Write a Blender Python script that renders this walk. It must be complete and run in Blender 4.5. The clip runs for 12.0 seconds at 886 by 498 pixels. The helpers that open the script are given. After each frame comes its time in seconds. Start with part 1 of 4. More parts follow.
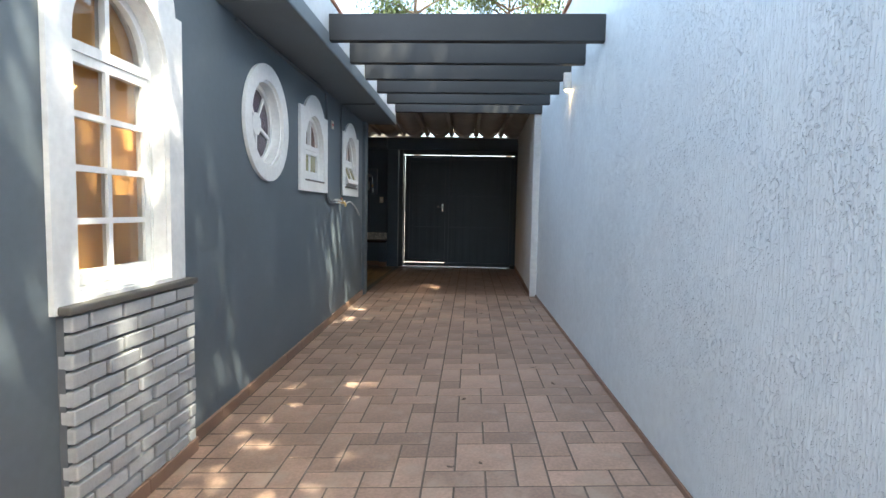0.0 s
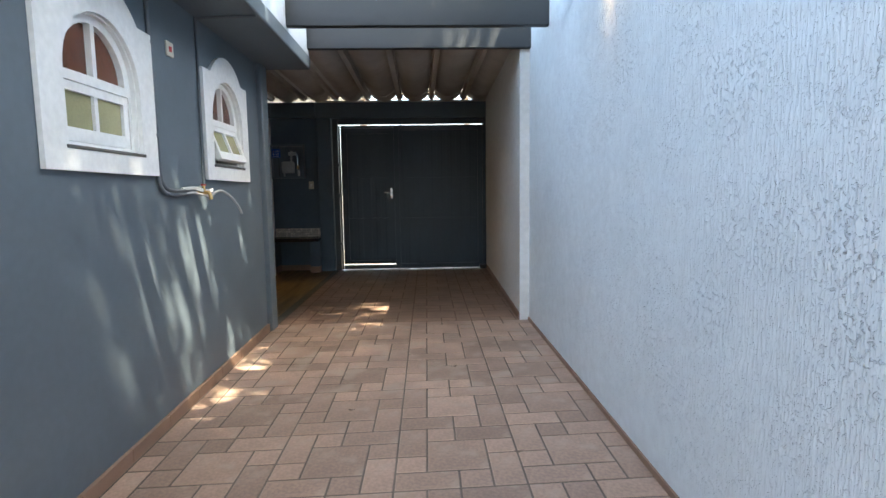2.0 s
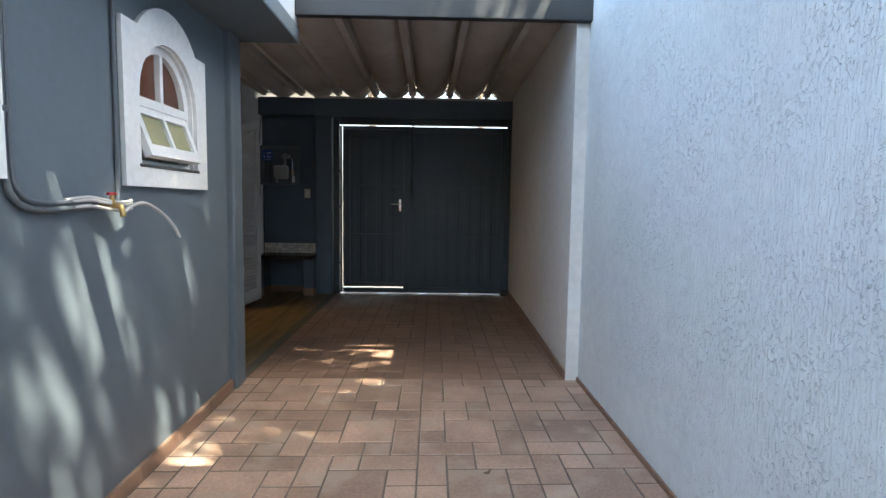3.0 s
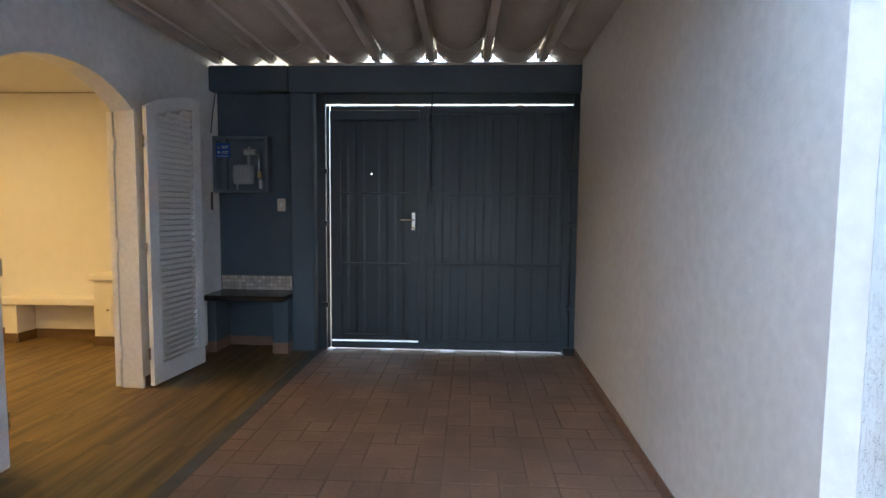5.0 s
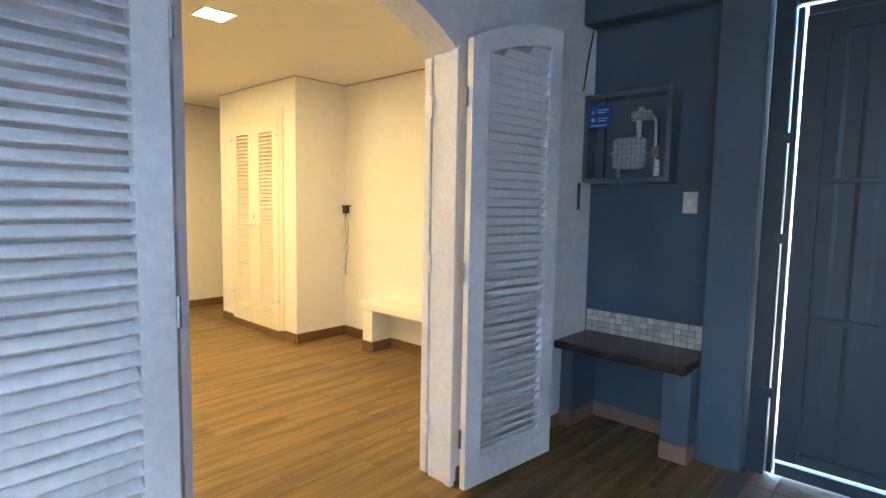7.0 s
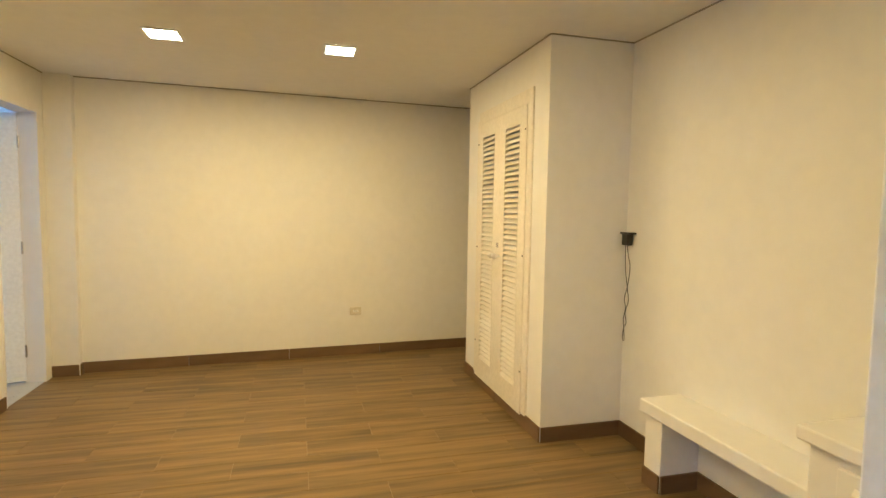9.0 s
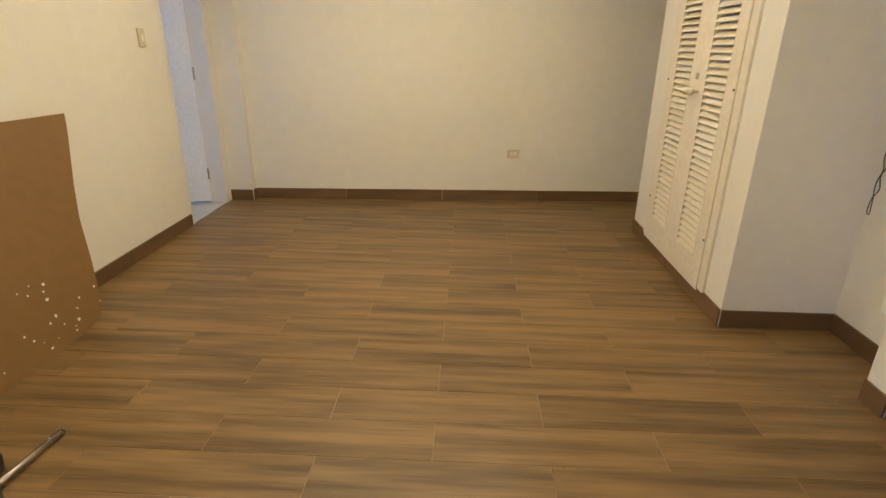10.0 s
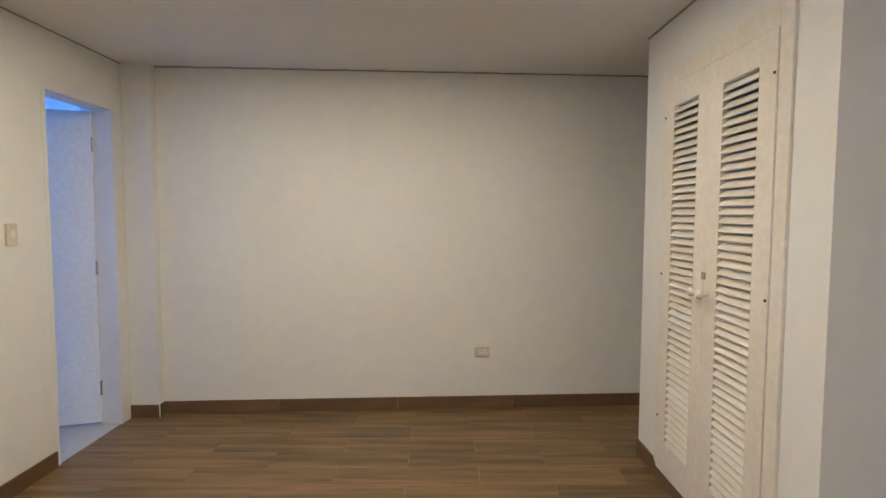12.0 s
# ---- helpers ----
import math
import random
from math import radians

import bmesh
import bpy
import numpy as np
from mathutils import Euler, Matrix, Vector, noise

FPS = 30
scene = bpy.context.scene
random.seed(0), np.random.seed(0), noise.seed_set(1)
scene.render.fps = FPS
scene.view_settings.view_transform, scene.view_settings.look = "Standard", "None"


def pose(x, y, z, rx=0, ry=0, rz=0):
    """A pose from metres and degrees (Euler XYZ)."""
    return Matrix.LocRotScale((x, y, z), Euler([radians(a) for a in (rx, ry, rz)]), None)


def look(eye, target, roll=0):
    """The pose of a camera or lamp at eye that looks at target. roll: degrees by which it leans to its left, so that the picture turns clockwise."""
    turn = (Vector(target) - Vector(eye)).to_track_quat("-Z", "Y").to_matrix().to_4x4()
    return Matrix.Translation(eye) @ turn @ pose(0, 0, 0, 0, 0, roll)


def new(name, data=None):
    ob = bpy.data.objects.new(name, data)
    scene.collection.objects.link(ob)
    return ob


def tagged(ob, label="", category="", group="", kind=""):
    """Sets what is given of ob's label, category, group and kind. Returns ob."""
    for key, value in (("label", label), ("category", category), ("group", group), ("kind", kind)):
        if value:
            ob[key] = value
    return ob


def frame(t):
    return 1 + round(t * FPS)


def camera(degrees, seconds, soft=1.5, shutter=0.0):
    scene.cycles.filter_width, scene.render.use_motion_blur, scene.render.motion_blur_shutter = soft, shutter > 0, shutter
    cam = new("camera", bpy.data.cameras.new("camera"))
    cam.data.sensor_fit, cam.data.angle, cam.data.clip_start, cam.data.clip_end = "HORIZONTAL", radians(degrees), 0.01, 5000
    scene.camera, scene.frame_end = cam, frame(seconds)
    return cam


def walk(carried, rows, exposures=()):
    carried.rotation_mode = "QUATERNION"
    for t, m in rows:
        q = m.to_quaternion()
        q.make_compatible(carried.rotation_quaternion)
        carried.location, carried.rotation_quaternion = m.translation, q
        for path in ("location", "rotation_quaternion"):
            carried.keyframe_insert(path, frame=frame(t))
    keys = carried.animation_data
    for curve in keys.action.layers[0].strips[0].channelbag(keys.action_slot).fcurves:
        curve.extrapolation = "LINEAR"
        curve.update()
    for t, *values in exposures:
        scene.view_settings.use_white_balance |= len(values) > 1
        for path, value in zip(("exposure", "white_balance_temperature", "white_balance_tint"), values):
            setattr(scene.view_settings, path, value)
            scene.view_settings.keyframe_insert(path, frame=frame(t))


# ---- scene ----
cam = camera(79.5, 12.0)
PATH = [
    (0, (-0.097, 0.575, 1.216), (-0.199, 2.567, 1.072), 1.1),
    (0.5, (-0.069, 1.197, 1.206), (-0.040, 3.189, 1.022), 0.2),
    (1, (-0.099, 1.834, 1.212), (-0.014, 3.817, 0.966), -1.3),
    (1.5, (-0.121, 2.465, 1.233), (-0.024, 4.449, 0.997), -1.3),
    (2, (-0.129, 3.109, 1.257), (-0.071, 5.097, 1.050), -0.8),
    (2.5, (-0.196, 3.721, 1.288), (-0.158, 5.713, 1.109), -0.0),
    (3, (-0.230, 4.382, 1.316), (-0.193, 6.374, 1.144), 0.8),
    (3.2, (-0.269, 4.642, 1.307), (-0.233, 6.634, 1.135), 1.2),
    (4.8, (-0.148, 6.622, 1.419), (-0.199, 8.616, 1.274), 0.9),
    (5, (-0.169, 6.849, 1.396), (-0.266, 8.841, 1.247), 0.5),
    (5.5, (-0.242, 7.407, 1.380), (-0.603, 9.368, 1.229), 0.1),
    (6, (-0.414, 7.899, 1.412), (-1.141, 9.757, 1.276), 1.0),
    (6.5, (-0.618, 8.408, 1.416), (-1.716, 10.073, 1.259), 1.2),
    (7, (-0.993, 8.848, 1.406), (-2.342, 10.313, 1.229), 1.0),
    (7.2, (-1.124, 9.018, 1.398), (-2.537, 10.422, 1.218), 0.8),
    (8.8, (-2.313, 10.108, 1.475), (-4.192, 10.775, 1.320), 0.6),
    (9, (-2.448, 10.141, 1.471), (-4.371, 10.671, 1.328), 0.9),
    (9.5, (-2.757, 10.241, 1.451), (-4.743, 10.352, 1.236), 1.8),
    (10, (-2.931, 10.288, 1.368), (-4.797, 10.210, 0.652), 0.8),
    (10.5, (-2.960, 10.300, 1.353), (-4.763, 10.222, 0.492), -0.0),
    (11, (-3.052, 10.322, 1.491), (-5.020, 10.275, 1.137), -0.0),
    (11.5, (-3.262, 10.307, 1.538), (-5.261, 10.312, 1.482), 0.2),
    (12, (-3.781, 10.379, 1.496), (-5.777, 10.395, 1.368), 0.2),
]

# exposure and white balance follow the clip's own camera
walk(cam, [(t, look(eye, target, roll)) for t, eye, target, roll in PATH],
     exposures=[(0.0, 2.9, 6900, 2), (1.5, 3.24, 6950, 2), (3.2, 3.35, 6750, 2), (4.8, 4.1, 6550, 3), (5.2, 4.75, 6250, 3), (5.7, 5.3, 5850, 0), (6.5, 5.35, 5750, 0), (7.2, 5.25, 5300, -3),
                (8.8, 4.8, 5150, -4), (9.5, 4.36, 4450, 6), (10.0, 4.32, 4400, 6), (10.5, 4.72, 4050, 7), (11.0, 4.6, 3650, 8), (11.4, 4.5, 3680, 11), (12.0, 4.1, 3880, 12)])

# ---- light ----
world = bpy.data.worlds.new("world")
scene.world = world
world.use_nodes = True
wn = world.node_tree.nodes
sky = wn.new("ShaderNodeTexSky")
sky.sky_type = 'NISHITA'
sky.sun_disc = False
sky.dust_density, sky.ozone_density = 4.0, 0.6
SUN_EL, SUN_AZ = 62.0, 128.0          # azimuth clockwise from +y
sky.sun_elevation, sky.sun_rotation = radians(SUN_EL), radians(SUN_AZ)
world.node_tree.links.new(sky.outputs[0], wn["Background"].inputs[0])
wn["Background"].inputs[1].default_value = 0.15
sun_dir = Vector((math.sin(radians(SUN_AZ)) * math.cos(radians(SUN_EL)), math.cos(radians(SUN_AZ)) * math.cos(radians(SUN_EL)), math.sin(radians(SUN_EL))))
sl = bpy.data.lights.new("sun", 'SUN')
sl.energy, sl.angle, sl.color = 4.2, radians(0.5), (1.0, 0.93, 0.82)
sun = new("sun", sl)
sun.matrix_world = look(sun_dir * 40, (0, 0, 0))


gl = bpy.data.lights.new("wall_lamp_glow", 'SPOT')
gl.energy, gl.color, gl.spot_size, gl.spot_blend, gl.shadow_soft_size = 0.4, (1.0, 0.55, 0.2), radians(50), 0.6, 0.012
glow = new("wall_lamp_glow", gl)
glow.matrix_world = look((0.825, 6.03, 2.40), (0.90, 6.03, 1.9))

ROOM_W, ROOM_COL = 1.0, (1.0, 0.56, 0.15)      # each ceiling light


# added blue lamp for sky light in the small unseen window beyond the inner doorway
hl = bpy.data.lights.new("hall_sky_fill", 'AREA')
hl.shape, hl.size, hl.size_y, hl.energy, hl.color = 'RECTANGLE', 0.38, 0.68, 0.8, (0.40, 0.62, 1.0)
hall_light = new("hall_sky_fill", hl)
hall_light.matrix_world = look((-7.66, 7.4, 1.55), (-6.6, 7.4, 1.55))


# ---- materials ----
def mat(name, color, rough=0.6, metal=0.0, var=0.12, scale=6.0, bump=0.0, bump_scale=60.0, fine=0.06, stretch=(1, 1, 1), bump_dist=0.004, trans=0.0, spread=0.0, spec=0.5, stain=None):
    """Painted or plain surface: colour varied at two scales, with fine relief."""
    m = bpy.data.materials.new(name)
    m.use_nodes = True
    nt = m.node_tree
    n, l = nt.nodes, nt.links
    b = n["Principled BSDF"]
    b.inputs["Roughness"].default_value, b.inputs["Metallic"].default_value = rough, metal
    b.inputs["Transmission Weight"].default_value = trans
    b.inputs["Specular IOR Level"].default_value = spec
    tc = n.new("ShaderNodeTexCoord")
    mp = n.new("ShaderNodeMapping")
    mp.inputs["Scale"].default_value = stretch
    l.new(tc.outputs["Object"], mp.inputs[0])
    big = n.new("ShaderNodeTexNoise")
    big.inputs["Scale"].default_value, big.inputs["Detail"].default_value = scale * 0.3, 5
    small = n.new("ShaderNodeTexNoise")
    small.inputs["Scale"].default_value, small.inputs["Detail"].default_value = scale * 6, 6
    l.new(mp.outputs[0], big.inputs[0]), l.new(mp.outputs[0], small.inputs[0])
    r1, r2 = n.new("ShaderNodeMapRange"), n.new("ShaderNodeMapRange")
    for r, s, a in ((r1, big, var), (r2, small, fine)):
        r.inputs[1].default_value, r.inputs[2].default_value = 0.3, 0.7
        r.inputs[3].default_value, r.inputs[4].default_value = 1 - a, 1 + a
        l.new(s.outputs[0], r.inputs[0])
    mul = n.new("ShaderNodeMath")
    mul.operation = 'MULTIPLY'
    l.new(r1.outputs[0], mul.inputs[0]), l.new(r2.outputs[0], mul.inputs[1])
    last = mul
    if spread:
        oi = n.new("ShaderNodeObjectInfo")
        ge = n.new("ShaderNodeNewGeometry")
        ad = n.new("ShaderNodeMath")
        ad.operation = 'ADD'
        fr = n.new("ShaderNodeMath")
        fr.operation = 'FRACT'
        l.new(oi.outputs["Random"], ad.inputs[0]), l.new(ge.outputs["Random Per Island"], ad.inputs[1]), l.new(ad.outputs[0], fr.inputs[0])
        r3 = n.new("ShaderNodeMapRange")
        r3.inputs[3].default_value, r3.inputs[4].default_value = 1 - spread, 1 + spread
        l.new(fr.outputs[0], r3.inputs[0])
        last = n.new("ShaderNodeMath")
        last.operation = 'MULTIPLY'
        l.new(mul.outputs[0], last.inputs[0]), l.new(r3.outputs[0], last.inputs[1])
    sc = n.new("ShaderNodeVectorMath")
    sc.operation = 'SCALE'
    sc.inputs[0].default_value = color
    l.new(last.outputs[0], sc.inputs["Scale"])
    col = sc.outputs[0]
    if stain:
        st = n.new("ShaderNodeTexNoise")
        st.inputs["Scale"].default_value, st.inputs["Detail"].default_value = stain[1], 8
        l.new(mp.outputs[0], st.inputs[0])
        sr = n.new("ShaderNodeMapRange")
        sr.inputs[1].default_value, sr.inputs[2].default_value, sr.inputs[4].default_value = stain[2], stain[2] + 0.15, stain[3]
        l.new(st.outputs[0], sr.inputs[0])
        mx = n.new("ShaderNodeMix")
        mx.data_type = 'RGBA'
        l.new(sr.outputs[0], mx.inputs[0]), l.new(col, mx.inputs[6])
        mx.inputs[7].default_value = (*stain[0], 1)
        col = mx.outputs[2]
    l.new(col, b.inputs["Base Color"])
    rr = n.new("ShaderNodeMapRange")
    rr.inputs[3].default_value, rr.inputs[4].default_value = max(0.02, rough - 0.08), min(1, rough + 0.08)
    l.new(small.outputs[0], rr.inputs[0]), l.new(rr.outputs[0], b.inputs["Roughness"])
    if bump:
        bn = n.new("ShaderNodeTexNoise")
        bn.inputs["Scale"].default_value, bn.inputs["Detail"].default_value = bump_scale, 4
        l.new(mp.outputs[0], bn.inputs[0])
        bp = n.new("ShaderNodeBump")
        bp.inputs["Strength"].default_value, bp.inputs["Distance"].default_value = bump, bump_dist
        l.new(bn.outputs[0], bp.inputs["Height"]), l.new(bp.outputs[0], b.inputs["Normal"])
    return m


def stucco(name, color):
    """Scratched render: vertical worm-like grooves and grains in thick paint."""
    m = mat(name, color, rough=0.55, var=0.05, scale=3, fine=0.05, bump=0)
    n, l = m.node_tree.nodes, m.node_tree.links
    b = n["Principled BSDF"]
    tc = n.new("ShaderNodeTexCoord")
    mp = n.new("ShaderNodeMapping")
    mp.inputs["Scale"].default_value = (1, 1, 0.16)
    l.new(tc.outputs["Object"], mp.inputs[0])

    def noise(scale, detail, distort, src, lo, hi):
        a = n.new("ShaderNodeTexNoise")
        a.inputs["Scale"].default_value, a.inputs["Detail"].default_value, a.inputs["Distortion"].default_value = scale, detail, distort
        l.new(src, a.inputs[0])
        r = n.new("ShaderNodeMapRange")
        r.inputs[1].default_value, r.inputs[2].default_value = lo, hi
        l.new(a.outputs[0], r.inputs[0])
        return r.outputs[0]

    def calc(op, x, y):
        q = n.new("ShaderNodeMath")
        q.operation = op
        l.new(x, q.inputs[0])
        if isinstance(y, float):
            q.inputs[1].default_value = y
        else:
            l.new(y, q.inputs[1])
        return q.outputs[0]
    lines = noise(95, 2, 0.3, mp.outputs[0], 0.42, 0.66)
    chips = noise(52, 2.5, 0.5, tc.outputs["Object"], 0.58, 0.64)
    patch = noise(3.2, 3, 0.0, tc.outputs["Object"], 0.42, 0.62)
    grains = noise(120, 2, 0.5, tc.outputs["Object"], 0.62, 0.70)
    h = calc('ADD', calc('MULTIPLY', lines, 0.24), calc('MULTIPLY', chips, patch))
    h = calc('ADD', h, calc('MULTIPLY', grains, 0.45))
    bp = n.new("ShaderNodeBump")
    bp.inputs["Strength"].default_value, bp.inputs["Distance"].default_value = 1.0, 0.0085
    l.new(h, bp.inputs["Height"]), l.new(bp.outputs[0], b.inputs["Normal"])
    return m


def planks(name, dark, light, rough):
    """Wood-look tile: long grain along y, each piece its own tone."""
    m = bpy.data.materials.new(name)
    m.use_nodes = True
    n, l = m.node_tree.nodes, m.node_tree.links
    b = n["Principled BSDF"]
    tc = n.new("ShaderNodeTexCoord")
    oi = n.new("ShaderNodeObjectInfo")
    ge = n.new("ShaderNodeNewGeometry")
    ad = n.new("ShaderNodeMath")
    ad.operation = 'ADD'
    l.new(oi.outputs["Random"], ad.inputs[0]), l.new(ge.outputs["Random Per Island"], ad.inputs[1])
    fr = n.new("ShaderNodeMath")
    fr.operation = 'FRACT'
    l.new(ad.outputs[0], fr.inputs[0])
    off = n.new("ShaderNodeVectorMath")
    off.operation = 'SCALE'
    off.inputs[0].default_value = (37.0, 91.0, 0.0)
    l.new(fr.outputs[0], off.inputs["Scale"])
    sm = n.new("ShaderNodeVectorMath")
    l.new(ge.outputs["Position"], sm.inputs[0]), l.new(off.outputs[0], sm.inputs[1])
    mp = n.new("ShaderNodeMapping")
    mp.inputs["Scale"].default_value = (1.0, 0.06, 1.0)
    l.new(sm.outputs[0], mp.inputs[0])
    g1, g2 = n.new("ShaderNodeTexNoise"), n.new("ShaderNodeTexNoise")
    g1.inputs["Scale"].default_value, g1.inputs["Detail"].default_value = 14, 5
    g2.inputs["Scale"].default_value, g2.inputs["Detail"].default_value = 70, 6
    l.new(mp.outputs[0], g1.inputs[0]), l.new(mp.outputs[0], g2.inputs[0])
    mixn = n.new("ShaderNodeMath")
    mixn.operation = 'MULTIPLY_ADD'
    mixn.inputs[1].default_value = 0.35
    l.new(g2.outputs[0], mixn.inputs[0]), l.new(g1.outputs[0], mixn.inputs[2])
    tone = n.new("ShaderNodeMath")
    tone.operation = 'MULTIPLY_ADD'
    tone.inputs[1].default_value = 0.06
    l.new(fr.outputs[0], tone.inputs[0]), l.new(mixn.outputs[0], tone.inputs[2])
    ramp = n.new("ShaderNodeValToRGB")
    ramp.color_ramp.elements[0].position, ramp.color_ramp.elements[1].position = 0.53, 0.87
    ramp.color_ramp.elements[0].color, ramp.color_ramp.elements[1].color = (*dark, 1), (*light, 1)
    l.new(tone.outputs[0], ramp.inputs[0]), l.new(ramp.outputs[0], b.inputs["Base Color"])
    b.inputs["Roughness"].default_value = rough
    bp = n.new("ShaderNodeBump")
    bp.inputs["Strength"].default_value, bp.inputs["Distance"].default_value = 0.15, 0.002
    l.new(g2.outputs[0], bp.inputs["Height"]), l.new(bp.outputs[0], b.inputs["Normal"])
    return m


def lamp_mat(name, color, strength):
    m = bpy.data.materials.new(name)
    m.use_nodes = True
    b = m.node_tree.nodes["Principled BSDF"]
    b.inputs["Emission Color"].default_value, b.inputs["Emission Strength"].default_value = (*color, 1), strength
    return m


GREY = mat("grey_blue_wall_paint", (0.112, 0.138, 0.158), 0.6, var=0.10, scale=4, bump=0.25, bump_scale=180, bump_dist=0.002, stain=((0.15, 0.172, 0.196), 1.3, 0.62, 0.5))
GREYBRICK = mat("grey_painted_brick", (0.42, 0.43, 0.43), 0.65, var=0.15, scale=9, bump=0.5, bump_scale=70, spread=0.10)
MORTAR = mat("dark_recessed_mortar", (0.10, 0.11, 0.12), 0.9, var=0.2, bump=0.4)
WHITE = mat("white_trim_paint", (0.78, 0.78, 0.76), 0.45, var=0.05, scale=5, bump=0.12, bump_scale=90, bump_dist=0.002)
ROOMW = mat("white_room_paint", (0.76, 0.75, 0.73), 0.6, var=0.03, scale=2, fine=0.02, bump=0.12, bump_scale=150, bump_dist=0.0015)
CEILM = mat("white_ceiling_paint", (0.74, 0.73, 0.71), 0.7, var=0.03, scale=2, fine=0.02)
STUCCO = stucco("pale_blue_white_stucco", (0.75, 0.81, 0.83))
GARAGEW = mat("white_garage_render", (0.73, 0.725, 0.70), 0.7, var=0.07, scale=3, bump=0.4, bump_scale=60, bump_dist=0.004)
VERW = mat("white_veranda_render", (0.83, 0.85, 0.86), 0.65, var=0.05, scale=3, bump=0.3, bump_scale=90, bump_dist=0.003)
PARAPET = mat("pale_grey_parapet_paint", (0.46, 0.50, 0.54), 0.65, var=0.1, scale=3, bump=0.3, bump_scale=90, bump_dist=0.003)
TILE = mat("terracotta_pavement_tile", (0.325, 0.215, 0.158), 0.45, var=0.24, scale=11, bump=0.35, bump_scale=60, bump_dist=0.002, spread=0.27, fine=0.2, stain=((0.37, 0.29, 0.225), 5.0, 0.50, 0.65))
# darker copy of TILE: the roof's shade is put into the garage tile colour
TILE_SHADE = mat("shade_toned_garage_tile", (0.235, 0.145, 0.10), 0.5, var=0.22, scale=9, bump=0.3, bump_scale=60, bump_dist=0.002, spread=0.12, fine=0.15, stain=((0.17, 0.11, 0.08), 2.2, 0.5, 0.55))
GROUT = mat("dark_cement_grout", (0.115, 0.09, 0.072), 0.9, var=0.25, scale=10, bump=0.3)
GROUT2 = mat("brown_cement_grout", (0.19, 0.125, 0.092), 0.8, var=0.2, scale=10, bump=0.2)
PALEGROUT = mat("pale_brown_floor_grout", (0.30, 0.225, 0.125), 0.8, var=0.2, scale=10, bump=0.2)
SKIRT = mat("terracotta_skirting_tile", (0.24, 0.145, 0.10), 0.5, var=0.15, scale=8, spread=0.08)
WOODTILE = planks("oak_look_floor_tile", (0.086, 0.054, 0.019), (0.230, 0.149, 0.052), 0.44)
WOODSKIRT = mat("brown_wood_look_skirting", (0.13, 0.078, 0.038), 0.45, var=0.2, scale=8, stretch=(1, 0.3, 4), spread=0.15)
GATE = mat("slate_grey_gate_paint", (0.028, 0.044, 0.058), 0.42, var=0.12, scale=5, bump=0.1, bump_scale=120, bump_dist=0.001)
GATEWALL = mat("slate_blue_masonry_paint", (0.070, 0.103, 0.133), 0.6, var=0.12, scale=5, bump=0.3, bump_scale=90, bump_dist=0.003)
BEAM = mat("dark_grey_pergola_paint", (0.022, 0.025, 0.029), 0.5, var=0.2, scale=4, bump=0.2, bump_scale=60, stain=((0.05, 0.045, 0.04), 2.2, 0.62, 0.6))
FIBRE = mat("weathered_white_fibre_cement", (0.50, 0.475, 0.44), 0.8, var=0.14, scale=5, bump=0.3, bump_scale=50, stain=((0.33, 0.29, 0.24), 1.7, 0.56, 0.6))
STONE = mat("dark_slate_slab", (0.09, 0.085, 0.075), 0.55, var=0.3, scale=9, bump=0.4, bump_scale=40)
GRANITE = mat("polished_dark_brown_stone", (0.035, 0.025, 0.024), 0.25, var=0.3, scale=12)
MOSAIC = mat("cream_stone_mosaic", (0.56, 0.51, 0.44), 0.45, var=0.15, scale=12, spread=0.26)
LEAFW = mat("white_shutter_paint", (0.83, 0.85, 0.86), 0.4, var=0.05, scale=6)
CUPB = mat("cream_cupboard_paint", (0.74, 0.70, 0.62), 0.42, var=0.04, scale=6)
CHROME = mat("brushed_steel", (0.62, 0.61, 0.59), 0.25, metal=1.0, var=0.08)
BRASS = mat("old_brass", (0.55, 0.38, 0.16), 0.35, metal=1.0, var=0.2)
CABLE = mat("dark_conduit_paint", (0.10, 0.115, 0.13), 0.5)
PALECABLE = mat("pale_grey_flex", (0.42, 0.42, 0.40), 0.5)
BLACK = mat("black_plastic", (0.015, 0.015, 0.016), 0.4, var=0.15)
PLASTIC = mat("white_plastic_plate", (0.75, 0.74, 0.70), 0.35, var=0.02)
RED = mat("red_plastic", (0.55, 0.03, 0.03), 0.4)
BLUE = mat("blue_sign_sheet", (0.02, 0.10, 0.42), 0.4, var=0.08)
METER = mat("pale_grey_meter_paint", (0.50, 0.52, 0.52), 0.4)
AMBER = mat("ochre_blind_cloth", (0.80, 0.42, 0.12), 0.7, var=0.08, scale=5, stretch=(1, 1, 6))
JOINT = mat("joint_shade_colour", (0.30, 0.28, 0.25), 0.8)
DARKROOM = mat("darkened_interior_plaster", (0.10, 0.085, 0.075), 0.8)
OLIVEGLASS = mat("olive_textured_glass", (0.46, 0.44, 0.25), 0.22, var=0.12, scale=14, bump=0.6, bump_scale=90, bump_dist=0.003, trans=0.25)
BROWNGLASS = mat("brown_textured_glass", (0.16, 0.06, 0.035), 0.15, var=0.25, scale=14, bump=0.6, bump_scale=90, bump_dist=0.003, trans=0.25)
PLUMGLASS = mat("plum_textured_glass", (0.10, 0.075, 0.105), 0.15, var=0.3, scale=14, bump=0.7, bump_scale=80, bump_dist=0.003, trans=0.2)
CARD = mat("brown_hardboard", (0.20, 0.118, 0.034), 0.65, var=0.10, scale=3, bump=0.15, bump_scale=120, stain=((0.21, 0.12, 0.04), 2.5, 0.6, 0.5))
PAINTDROP = mat("dried_white_paint", (0.72, 0.70, 0.66), 0.6)
